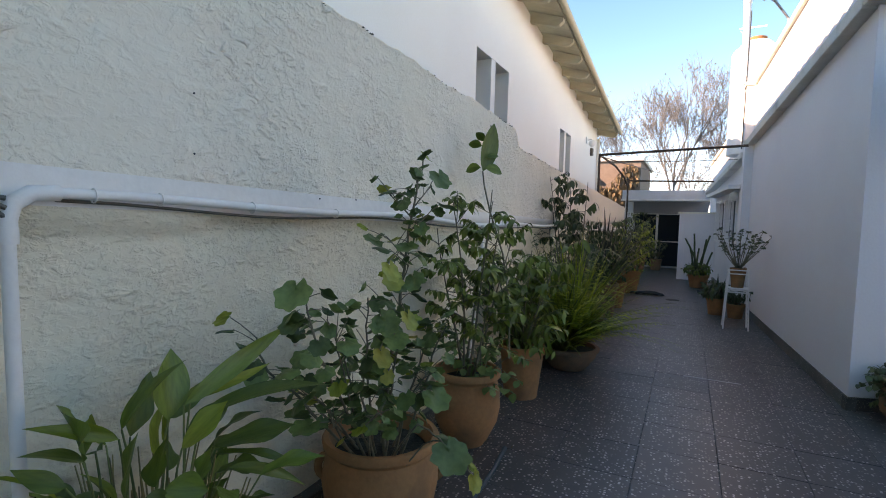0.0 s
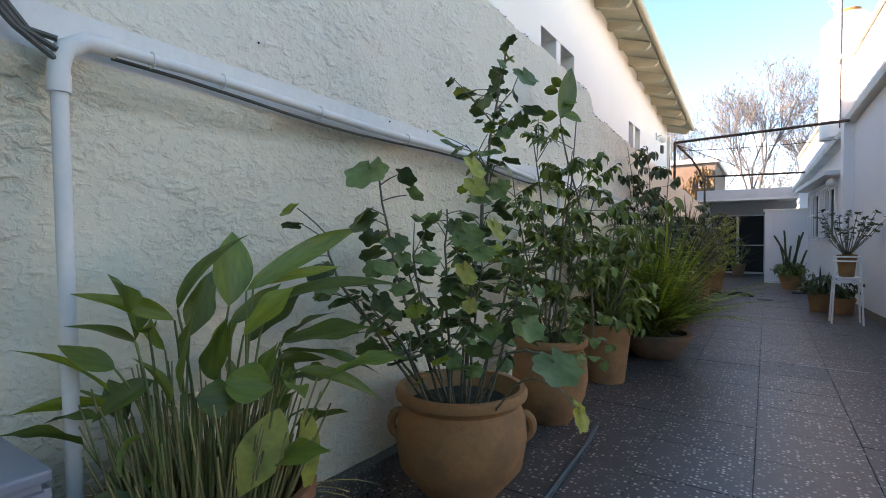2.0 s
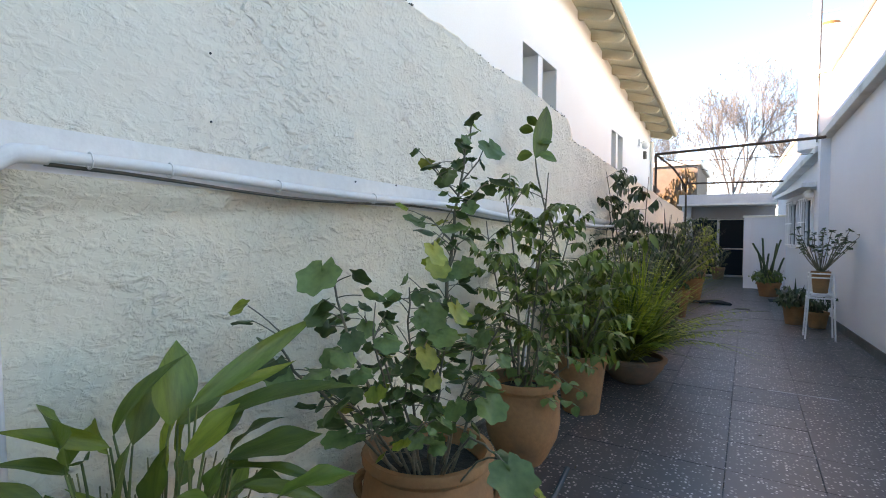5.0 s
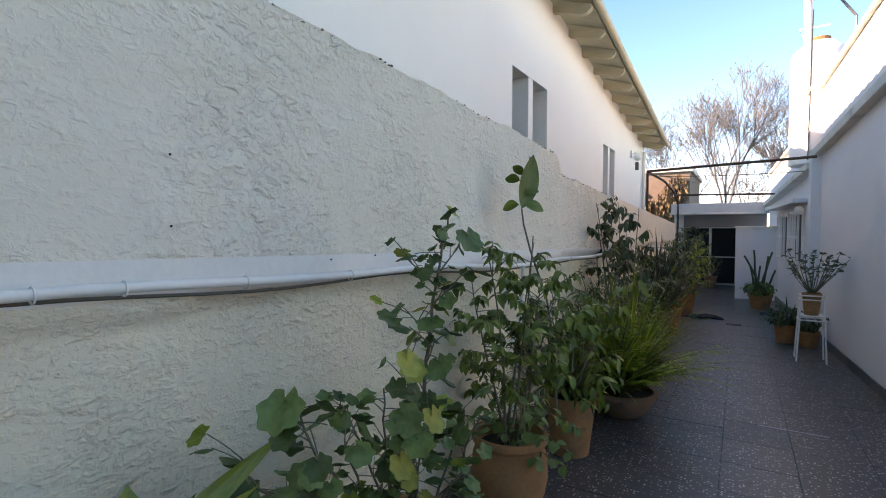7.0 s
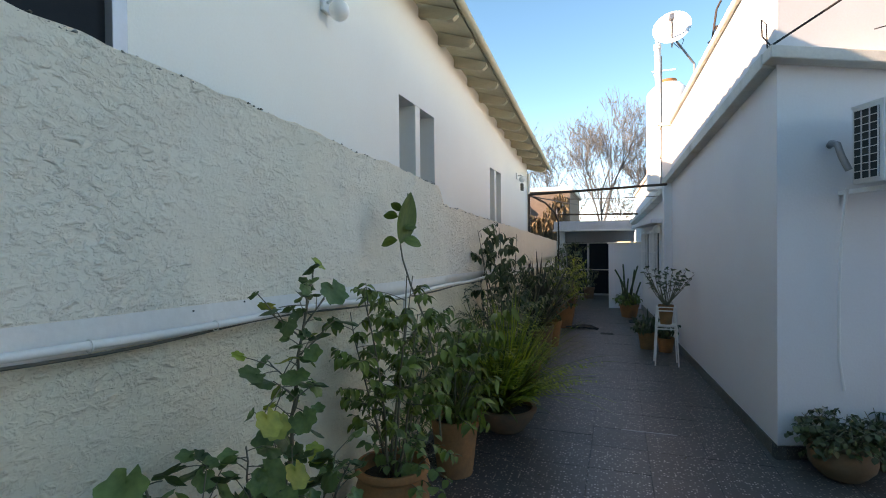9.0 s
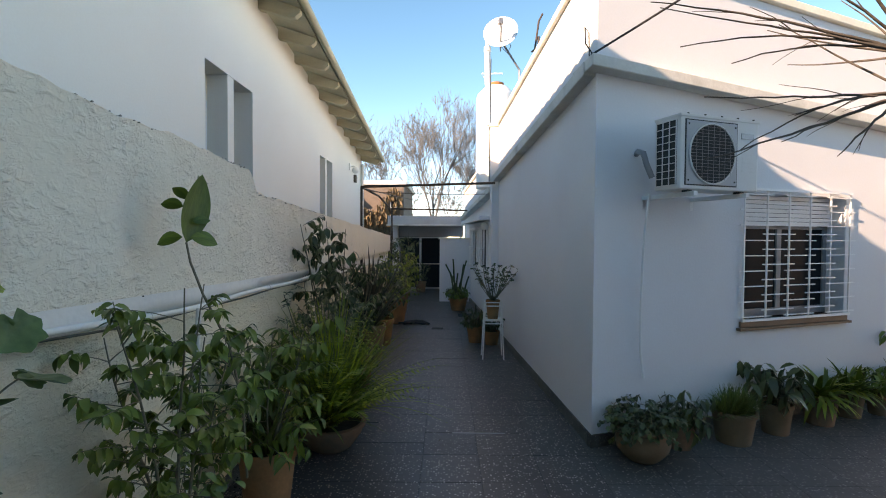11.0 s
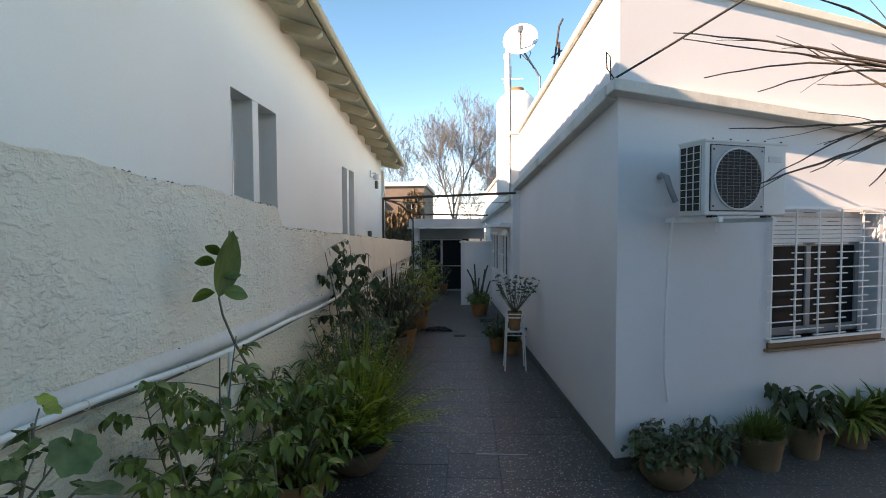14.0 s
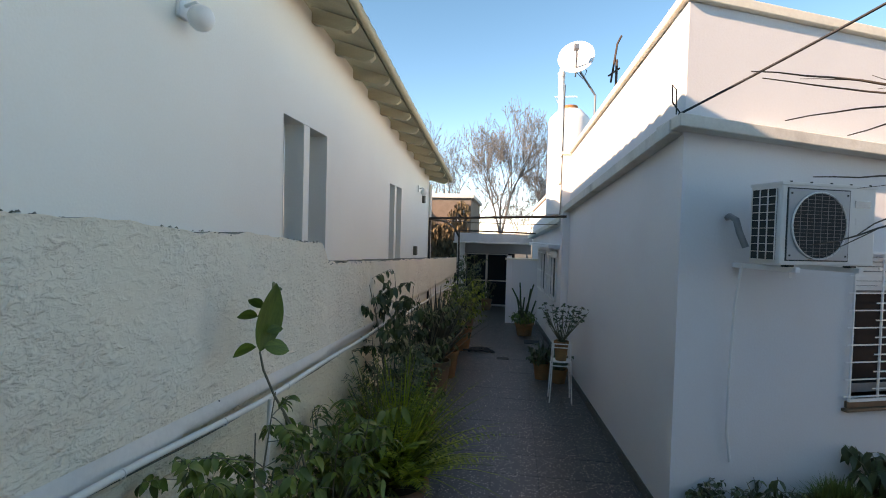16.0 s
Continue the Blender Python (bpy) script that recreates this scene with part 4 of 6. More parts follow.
bm = tubed([(1.30, 3.69, 2.88), (1.24, 3.67, 2.95), (1.24, 3.69, 3.07), (1.28, 3.73, 3.05), (1.29, 3.75, 2.89)], 0.005, n=6)
solid("cable", bm, BLACK, "small loop of black cable on the cornice", "cable", smooth=True)


# ---- pipe run on the boundary wall ----
def pipe_run():
    p = thing("drain_pipe", pose(0, 0, 0), "white painted pipe with cable clipped along the rough wall", "pipe")
    xs = -0.885
    pts = [Vector((xs + wall_skew(y), y, pipe_z(y))) for y in [0.07 + 0.14 * i for i in range(73)]]
    part("pipe", tubed(pts, 0.0125, n=10), PVC, p, smooth=True)
    low = [v + Vector((-0.016, 0, -0.015 - 0.014 * math.sin(v.y * 2.6) ** 2)) for v in pts[0:56]]
    part("cable", tubed(low, 0.0045, n=6), CABLE, p, smooth=True)
    for y in (0.14, 0.30, 0.60, 1.0, 1.55, 2.065, 2.6, 3.3, 3.985, 4.8):
        z = pipe_z(y)
        bm = bmesh.new()
        tube(bm, [(xs + wall_skew(y) + 0.0145 * math.cos(a), y, z - 0.002 + 0.0165 * math.sin(a)) for a in (2 * math.pi * i / 16 for i in range(17))], 0.0022, n=5)
        part("clip", bm, PVC, p)
    # elbow and fall pipe
    z0 = pts[0].z
    xe = xs + wall_skew(0.0)
    el = [(xe, 0.07, z0), (xe, 0.02, z0 - 0.002), (xe, -0.015, z0 - 0.025), (xe, -0.025, z0 - 0.06), (xe, -0.025, z0 - 0.1)]
    part("elbow", tubed(el, 0.0185, n=12), PVC, p, smooth=True)
    fall = [(xe, -0.025, z0 - 0.09), (xe - 0.005, -0.018, 0.9), (xe - 0.03, 0.0, 0.4), (xe - 0.06, 0.02, 0.0)]
    part("fall_pipe", tubed(fall, 0.0145, n=10), PVC, p, smooth=True)
    part("collar", tubed([(xe, -0.025, z0 - 0.075), (xe, -0.025, z0 - 0.11)], 0.0195, n=12), PVC, p, smooth=True)
    branch = [(xs, 2.40, pipe_z(2.40)), (xs - 0.01, 2.40, 1.0), (xs - 0.06, 2.40, 0.5), (xs - 0.10, 2.40, 0.1)]
    part("branch_pipe", tubed(branch, 0.0125, n=10), PVC, p, smooth=True)
    for k in range(3):
        c = [(xe - 0.012 + 0.006 * k, -0.115 - 0.012 * k, 1.42), (xe - 0.005, -0.10 - 0.012 * k, 1.35), (xe, -0.07 - 0.01 * k, 1.31), (xe + 0.01, -0.03, z0 - 0.015 - 0.02 * k)]
        part("loose_cable", tubed(c, 0.006, n=6), CABLE, p, smooth=True)


pipe_run()
meter = thing("meter_box", pose(-0.99, -0.36, 1.36), "grey electricity meter box with a glazed door on the wall", "meter box")
part("case", boxed((0, -0.16, 0.0), (0.09, 0.16, 0.42), bevel=0.008), CASE, meter)
part("glass_door", boxed((0.088, -0.13, 0.05), (0.093, 0.12, 0.40)), GLASS, meter)
part("screw", boxed((0.09, 0.135, 0.02), (0.096, 0.147, 0.032)), BLACK, meter)
random.seed(5)
nail_bm = bmesh.new()
for y, z in ((0.42, 1.45), (0.94, 1.345), (1.16, 1.35), (2.07, 1.335), (0.42, 1.62), (3.98, 1.30)):
    bmesh.ops.create_uvsphere(nail_bm, u_segments=8, v_segments=6, radius=0.0032, matrix=pose(-0.912 + wall_skew(y), y, z))
solid("wall_plug", nail_bm, BLACK, "old dark plugs and nail holes in the plaster", "nails", kind="stuff")

bm = bmesh.new()
o = [Vector((-1.14, -0.10, 0)), Vector((-0.70, -0.10, 0)), Vector((-0.80, -0.10, 0.555)), Vector((-1.12, -0.10, 0.555))]
prism(bm, o, Vector((0, 0, 0)), Vector((0, -0.5, 0)))
bmesh.ops.bevel(bm, geom=list(bm.edges), offset=0.012, segments=2, affect="EDGES")
storage_bin = thing("storage_bin", pose(0, 0, 0), "grey-blue painted bin with sloping sides against the wall", "bin")
part("bin_body", bm, GREYBOX, storage_bin)
part("bin_lid", boxed((-1.12, -0.60, 0.555), (-0.80, -0.10, 0.575), bevel=0.005), GREYBOX, storage_bin)


# ---- potted plants ----
def urn_profile(r, h, lip=0.03, foot=0.55, belly=0.5):
    return [(0, 0), (r * foot, 0), (r * (foot + 0.12), h * 0.08), (r * 0.93, h * 0.32), (r * 1.0, h * belly), (r * 0.97, h * 0.74), (r * 0.88, h * 0.86), (r * 0.90, h * 0.89),
            (r * 0.99, h * 0.92), (r * 1.0, h * 0.97), (r * 0.97, h), (r * 0.89, h), (r * 0.84, h * 0.9), (r * 0.8, h * 0.84)]


def cone_profile(r, h, foot=0.72, band=0.16):
    return [(0, 0), (r * foot, 0), (r * (foot + 0.01), 0.01), (r * 0.94, h * (1 - band)), (r * 1.0, h * (1 - band) + 0.004), (r * 1.01, h * (1 - band / 2)), (r * 1.0, h), (r * 0.9, h), (r * 0.86, h * 0.88)]


def bowl_profile(r, h):
    return [(0, 0), (r * 0.5, 0), (r * 0.62, h * 0.1), (r * 0.92, h * 0.6), (r * 0.97, h * 0.82), (r * 1.03, h * 0.85), (r * 1.04, h * 0.97), (r * 0.98, h), (r * 0.9, h), (r * 0.86, h * 0.86)]


def potted(x, y, z, label, profile, mat, turn=0.0, category="potted plant", group="", name="potted_plant", m=None):
    p = thing(name, (m or Matrix()) @ pose(x, y, z, 0, 0, turn), label, category, group)
    part("pot", lathe(profile, 36, 0.012), mat, p, smooth=True)
    r, h = profile[-1]
    bm = bmesh.new()
    c = bm.verts.new((0, 0, h + 0.012))
    rings = []
    for q in (0.5, 1.01):
        rings.append([bm.verts.new((r * q * math.cos(a), r * q * math.sin(a), h + 0.01 * noise.noise(Vector((9 * q * math.cos(a), 9 * q * math.sin(a), x)))) ) for a in (2 * math.pi * j / 20 for j in range(20))])
    for j in range(20):
        k = (j + 1) % 20
        bm.faces.new((c, rings[0][j], rings[0][k]))
        bm.faces.new((rings[0][j], rings[1][j], rings[1][k], rings[0][k]))
    part("soil", bm, SOIL, p)
    return p, r, h


def bent(p, way, length, droop, n=7, wob=0.0):
    """A stem that sets out along way and bends towards the ground (droop) or sky (negative)."""
    pts, d = [Vector(p)], Vector(way).normalized()
    for i in range(n):
        d = (d + Vector((U(-wob, wob), U(-wob, wob), -droop / n + U(-wob, wob)))).normalized()
        pts.append(pts[-1] + d * (length / n))
    return pts


def leaf_object(name, me, m, parent):
    ob = new(name, me)
    ob.parent = parent
    ob.matrix_basis = m
    return ob


def lance_plant():
    random.seed(11)
    ox, oy = -0.82, 0.17
    p, r, h = potted(ox, oy, 0, "large-leaved lance plant with straw stalks in a wide red terracotta pot", urn_profile(0.215, 0.43), TERRA_RED)
    stalks, green = Soup(), Soup()
    for i in range(300):
        a, q = U(0, 6.28), r * math.sqrt(U(0, 1)) * 0.88
        b = Vector((q * math.cos(a), q * math.sin(a), h - 0.01))
        stalks.path(bent(b, (0.34 * math.cos(a) * q / r + U(-0.16, 0.16), 0.34 * math.sin(a) * q / r + U(-0.16, 0.16), 1), U(0.08, 0.32), 0.05, 3), U(0.0022, 0.0046), 0.0018, 4)
    for i in range(16):
        a = U(0, 6.28)
        stalks.path(bent((0.12 * math.cos(a), 0.12 * math.sin(a), h), heading(a, U(0.2, 1.0)), U(0.12, 0.26), 0.9, 5), 0.002, 0.0012, 4)
    stalks.part("stalk_growth", STALK_DRY, p, "dense straw-coloured stalks", "stuff")
    # leaves by foot and tip in the world, then width: slim blades and broad paddles
    rows = [((-0.70, 0.18, 0.83), (-0.60, 0.48, 1.00), 0.050), ((-0.72, 0.15, 0.80), (-0.74, 0.17, 0.95), 0.098), ((-0.76, 0.03, 0.80), (-0.70, 0.08, 0.96), 0.036), ((-0.76, 0.02, 0.78), (-0.82, -0.19, 0.85), 0.036),
            ((-0.78, -0.08, 0.75), (-0.80, -0.10, 0.87), 0.108), ((-0.80, -0.06, 0.74), (-0.84, -0.19, 0.80), 0.042), ((-0.80, -0.12, 0.70), (-0.86, -0.24, 0.74), 0.046), ((-0.78, -0.03, 0.67), (-0.80, -0.18, 0.62), 0.046),
            ((-0.68, 0.22, 0.80), (-0.55, 0.50, 0.90), 0.056), ((-0.70, 0.20, 0.84), (-0.62, 0.44, 0.87), 0.030), ((-0.66, 0.24, 0.72), (-0.55, 0.40, 0.74), 0.080), ((-0.64, 0.27, 0.66), (-0.52, 0.44, 0.62), 0.034),
            ((-0.66, 0.24, 0.70), (-0.52, 0.40, 0.70), 0.030), ((-0.74, 0.02, 0.64), (-0.73, 0.04, 0.79), 0.066), ((-0.71, 0.10, 0.66), (-0.70, 0.07, 0.78), 0.052), ((-0.66, 0.14, 0.75), (-0.60, 0.22, 0.83), 0.070),
            ((-0.68, 0.10, 0.66), (-0.62, 0.17, 0.64), 0.085), ((-0.70, 0.03, 0.64), (-0.66, 0.11, 0.63), 0.075), ((-0.62, 0.20, 0.60), (-0.60, 0.10, 0.47), 0.095), ((-0.60, 0.25, 0.59), (-0.58, 0.26, 0.41), 0.056),
            ((-0.78, -0.04, 0.76), (-0.76, -0.04, 0.78), 0.050), ((-0.76, 0.00, 0.62), (-0.78, -0.03, 0.72), 0.055), ((-0.67, 0.18, 0.62), (-0.65, 0.21, 0.72), 0.058), ((-0.80, 0.05, 0.50), (-0.84, -0.06, 0.42), 0.036),
            ((-0.72, 0.20, 0.72), (-0.70, 0.30, 0.82), 0.060), ((-0.88, 0.16, 0.72), (-0.90, 0.22, 0.86), 0.070), ((-0.86, 0.26, 0.74), (-0.84, 0.42, 0.80), 0.046)]
    base = Vector((ox, oy, 0))
    for k, (foot, tip, w) in enumerate(rows):
        foot, tip = (Vector((v[0] - 0.05, 0.16 + (0.86 if v[1] > 0.12 else 0.62) * (v[1] - 0.12), v[2])) - base for v in (foot, tip))
        w *= 0.86
        way = tip - foot
        root = Vector((max(-0.13, min(0.13, 0.5 * foot.x)), max(-0.13, min(0.13, 0.5 * foot.y)), h)) + Vector((U(-0.03, 0.03), U(-0.03, 0.03), 0))
        bend = root.lerp(foot, 0.55) + Vector((0, 0, 0.05))
        green.path([root, root.lerp(bend, 0.5) + Vector((0, 0, 0.015)), bend, bend.lerp(foot, 0.5) + Vector((0, 0, 0.012)), foot], 0.0036, 0.0022, 5)
        mat = LEAF_YELLOW if k in (18, 19) else LEAF_LIGHT if k % 6 == 3 else LEAF
        me = shape_mesh("leaf", blade_shape(way.length * 1.1, w * 1.08, 12, U(0.2, 0.6), U(0.05, 0.4) if w < 0.05 else U(0.0, 0.25), 0.42 if w < 0.05 else 0.52, U(-0.2, 0.2), U(0.0, 0.5)), mat)
        leaf_object("leaf", me, aimed(foot, way + Vector((0, 0, 0.05 * way.length)), math.copysign(U(0.2, 1.25), way.y if abs(way.y) > 0.03 else 1), 1.0), p)
    kinds = [shape_mesh("leaf", blade_shape(l, w, 9, 0.4, d, b, 0.1, 0.3), m) for l, w, d, b, m in ((0.15, 0.055, 0.2, 0.45, LEAF), (0.12, 0.065, 0.15, 0.55, LEAF), (0.19, 0.034, 0.3, 0.42, LEAF_LIGHT), (0.15, 0.045, 0.4, 0.5, LEAF))]
    for i in range(22):
        a = U(0, 6.28)
        pts = bent((0.11 * math.cos(a), 0.11 * math.sin(a), h), heading(a, radians(U(66, 86))), U(0.10, 0.34), 0.1, 6, 0.03)
        green.path(pts, 0.0034, 0.0022, 5)
        leaf_object("leaf", kinds[i % 4], aimed(pts[-1], heading(a + U(-0.8, 0.8), radians(U(-10, 70))), U(-1.2, 1.2), U(0.7, 1.1)), p)
    green.part("leaf_stalk_growth", STEM_GREEN, p, "thin green leaf stalks", "stuff")


def lobed_plant():
    random.seed(23)
    base = Vector((-0.79, 1.12, 0))
    p, r, h = potted(base.x, base.y, 0, "tall lobed-leaf plant growing from a big terracotta urn with small handles", urn_profile(0.238, 0.405, foot=0.47, belly=0.56), TERRA)
    for a in (0.5, 3.65):
        bm = bmesh.new()
        tube(bm, [(0.222 * math.cos(a) + 0.034 * math.sin(t) * math.cos(a), 0.222 * math.sin(a) + 0.034 * math.sin(t) * math.sin(a), 0.262 + 0.044 * math.cos(t)) for t in (math.pi * i / 8 for i in range(9))], 0.017, n=8)
        part("handle", bm, TERRA, p, smooth=True)
    leaves = [shape_mesh("leaf", round_shape(rr, lo, d, c), LEAF_BLUE) for rr, lo, d, c in ((0.040, 5, 0.13, 0.3), (0.047, 7, 0.10, -0.25), (0.030, 5, 0.14, 0.5), (0.058, 7, 0.10, 0.15))]
    bright = [shape_mesh("leaf", round_shape(rr, 7, 0.10, 0.2), m) for rr, m in ((0.037, LEAF_LIGHT), (0.040, LEAF_YELLOW))]
    stems = Soup()

    def curve(points, n=4):
        """A smooth line through world points, in the pot's own frame."""
        q = [Vector(v) - base for v in points]
        out = []
        for i in range(len(q) - 1):
            a, b, c, d = q[max(i - 1, 0)], q[i], q[i + 1], q[min(i + 2, len(q) - 1)]
            for k in range(n):
                t = k / n
                out.append(0.5 * ((2 * b) + (c - a) * t + (2 * a - 5 * b + 4 * c - d) * t * t + (3 * b - a - 3 * c + d) * t ** 3) + Vector((U(-1, 1), U(-1, 1), U(-1, 1))) * 0.006)
        return out + [q[-1]]

    def leafy(pts, every, first=0.25, big=1.0, reach=(0.03, 0.09)):
        n = len(pts) - 1
        k = first
        while k <= 1.0:
            i = min(n - 1, int(k * n))
            at = pts[i].lerp(pts[i + 1], k * n - i)
            a = U(0, 6.28)
            st = bent(at, heading(a, U(0.1, 1.1)), U(*reach), 0.3, 3)
            stems.path(st, 0.0018, 0.0014, 4)
            c = U(0, 1)
            me = bright[1] if c < 0.03 else bright[0] if c < 0.10 else leaves[random.choice((0, 0, 1, 1, 2, 2, 3))]
            leaf_object("leaf", me, aimed(st[-1], heading(a + U(-0.5, 0.5), U(-1.0, 0.3)), U(-0.8, 0.8), big * U(0.6, 1.1)), p)
            k += every * U(0.7, 1.3)

    # the tall leader, leafy towards its tip
    trunk = curve([(-0.74, 1.06, h), (-0.66, 0.97, 0.72), (-0.61, 0.94, 0.95), (-0.58, 0.93, 1.15), (-0.55, 0.93, 1.32), (-0.52, 0.93, 1.48)])
    stems.path(trunk, 0.0085, 0.0025, 6)
    leafy(trunk, 0.017, 0.22, 0.66, (0.02, 0.08))
    for f, az, el, ln in ((12, 235, 40, 0.10), (14, 20, 35, 0.11), (15, 250, 45, 0.12), (16, 60, 50, 0.10), (10, 330, 40, 0.14)):
        tw = bent(trunk[f], heading(radians(az), radians(el)), ln, -0.1, 4, 0.1)
        stems.path(tw, 0.003, 0.0016, 4)
        leafy(tw, 0.15, 0.4, 0.66)
    # side stems, each from the rim to its tip
    sides = [(((-0.80, 1.02, h), (-0.74, 0.74, 0.74), (-0.655, 0.55, 0.93), (-0.611, 0.459, 1.09)), 0.13, 0.55), (((-0.86, 1.02, h), (-0.83, 0.68, 0.68), (-0.78, 0.50, 0.83), (-0.74, 0.42, 0.95)), 0.17, 0.62),
             (((-0.80, 1.04, h), (-0.74, 0.82, 0.68), (-0.66, 0.66, 0.92)), 0.10, 0.45), (((-0.78, 1.06, h), (-0.70, 0.88, 0.75), (-0.63, 0.78, 1.02)), 0.10, 0.45),
             (((-0.76, 1.02, h), (-0.70, 0.86, 0.66), (-0.65, 0.81, 0.82)), 0.12, 0.5), (((-0.86, 1.06, h), (-0.82, 0.80, 0.62), (-0.76, 0.64, 0.72)), 0.12, 0.5),
             (((-0.90, 1.08, h), (-0.88, 0.80, 0.62), (-0.82, 0.56, 0.78)), 0.14, 0.55), (((-0.70, 1.06, h), (-0.58, 0.98, 0.62), (-0.48, 0.93, 0.76)), 0.11, 0.45),
             (((-0.68, 1.10, h), (-0.56, 1.08, 0.70), (-0.46, 1.02, 0.90)), 0.11, 0.5), (((-0.80, 1.14, h), (-0.76, 1.08, 0.72), (-0.72, 1.00, 0.98)), 0.10, 0.4),
             (((-0.74, 1.14, h), (-0.64, 1.12, 0.66), (-0.56, 1.10, 0.88)), 0.12, 0.45), (((-0.76, 1.00, h), (-0.66, 0.84, 0.56), (-0.56, 0.76, 0.66)), 0.13, 0.5),
             (((-0.88, 1.16, h), (-0.90, 1.02, 0.70), (-0.88, 0.88, 0.90)), 0.12, 0.5), (((-0.82, 0.98, h), (-0.78, 0.80, 0.56), (-0.70, 0.70, 0.60)), 0.16, 0.5), (((-0.72, 1.04, h), (-0.62, 0.92, 0.68), (-0.56, 0.86, 0.86)), 0.10, 0.4)]
    for pts, every, first in sides:
        line = curve(pts)
        stems.path(line, 0.006, 0.0022, 5)
        leafy(line, every * 0.38, first * 0.7, 0.82)
    # yellowing leaves on long stalks
    for k, at in ((12, (-0.52, 0.72, 1.14)), (13, (-0.56, 0.80, 1.10)), (8, (-0.50, 0.80, 0.98)), (6, (-0.57, 0.76, 0.86))):
        at = Vector(at) - base
        stems.path([trunk[k], trunk[k].lerp(at, 0.5) + Vector((0, 0, 0.03)), at], 0.002, 0.0015, 4)
        leaf_object("leaf", bright[1], aimed(at, (0.5, -0.2, -0.8), U(-0.3, 0.3), 0.9), p)
    # a long stem low over the rim, with a large fresh leaf and a yellow one below
    low = curve([(-0.68, 1.02, h), (-0.50, 0.86, 0.58), (-0.36, 0.72, 0.66), (-0.27, 0.64, 0.67)])
    stems.path(low, 0.005, 0.002, 5)
    leaf_object("leaf", leaves[3], aimed(low[-1], heading(radians(-40), -0.5), 0.1, 0.95), p)
    leaf_object("leaf", leaves[1], aimed(low[-3], heading(radians(30), -0.4), 0.3, 0.9), p)
    hang = curve([(-0.62, 1.02, h), (-0.46, 0.94, 0.52), (-0.34, 0.87, 0.53), (-0.27, 0.83, 0.50)])
    stems.path(hang, 0.004, 0.0018, 5)
    leaf_object("leaf", bright[1], aimed(hang[-1], heading(radians(15), -1.3), 0.4, 0.9), p)
    leaf_object("leaf", bright[0], aimed(hang[-3], heading(radians(60), -0.7), 0.4, 0.8), p)
    stems.part("stem_growth", STEM, p, "bare knotted stems", "stuff")


def shrub(p, at, height, spread, mat, leaf, seed, stems=5, twigs=7, per=9, lean=(0, 0), crown=0.35, stem_mat=None, bare=0.3, droop=0.2, hang=0.5, name="foliage", start=0.25):
    """An open shrub: a few stems with side twigs that carry alternate leaves."""
    random.seed(seed)
    wood, fol = Soup(), Soup()
    shape = strap_shape(*leaf)
    for s in range(stems):
        a = 2 * math.pi * s / stems + U(-0.4, 0.4)
        way = Vector((lean[0] + spread * 0.6 * math.cos(a), lean[1] + spread * 0.6 * math.sin(a), height))
        pts = bent(Vector(at) + Vector((0.03 * math.cos(a), 0.03 * math.sin(a), 0)), way, way.length * U(0.75, 1.05), 0.0, 10, 0.06)
        wood.path(pts, 0.0075 * max(0.6, height), 0.0022, 5)
        for k in range(twigs):
            f = bare + (1 - bare) * (k + U(0, 1)) / twigs
            i = min(len(pts) - 2, int(f * (len(pts) - 1)))
            b = U(0, 6.28)
            tw = bent(pts[i], heading(b, U(0.0, 0.9)), spread * U(0.3, 0.75) * (1.15 - crown * f), droop, 5, 0.1)
            wood.path(tw, 0.0025, 0.0012, 4)
            for q in range(per):
                g = start + (1 - start) * (q + U(0, 1)) / per
                j = min(len(tw) - 2, int(g * (len(tw) - 1)))
                at2 = tw[j].lerp(tw[j + 1], g * (len(tw) - 1) - j)
                c = b + (1.1 if q % 2 else -1.1) + U(-0.5, 0.5)
                fol.add(shape, aimed(at2, heading(c, U(-0.6, 0.5) - hang), U(-0.6, 0.6), U(0.65, 1.2)))
    wood.part("branchwork", stem_mat or STEM, p, "", "stuff")
    return fol.part(name, mat, p, "", "stuff")


def straps(p, at, n, length, width, mat, seed, el=(0.6, 1.4), droop=(0.4, 1.0), name="foliage", rows=6):
    random.seed(seed)
    fol = Soup()
    for i in range(n):
        a, e = U(0, 6.28), U(*el)
        ln, wd = length * U(0.55, 1.1), width * U(0.7, 1.2)
        pts = bent(Vector(at) + Vector((U(-0.05, 0.05), U(-0.05, 0.05), 0)), heading(a, e), ln, U(*droop), rows)
        side = Vector((-math.sin(a), math.cos(a), 0))
        vs, fs = [], []
        for k, q in enumerate(pts):
            w = wd * 0.5 * (1 - (k / rows) ** 2) + 0.0008
            vs += [tuple(q - side * w + Vector((0, 0, 0.25 * w))), tuple(q), tuple(q + side * w + Vector((0, 0, 0.25 * w)))]
        for k in range(rows):
            b = 3 * k
            fs += [(b, b + 1, b + 4, b + 3), (b + 1, b + 2, b + 5, b + 4)]
        fol.add((vs, fs), Matrix())
    return fol.part(name, mat, p, "", "stuff")


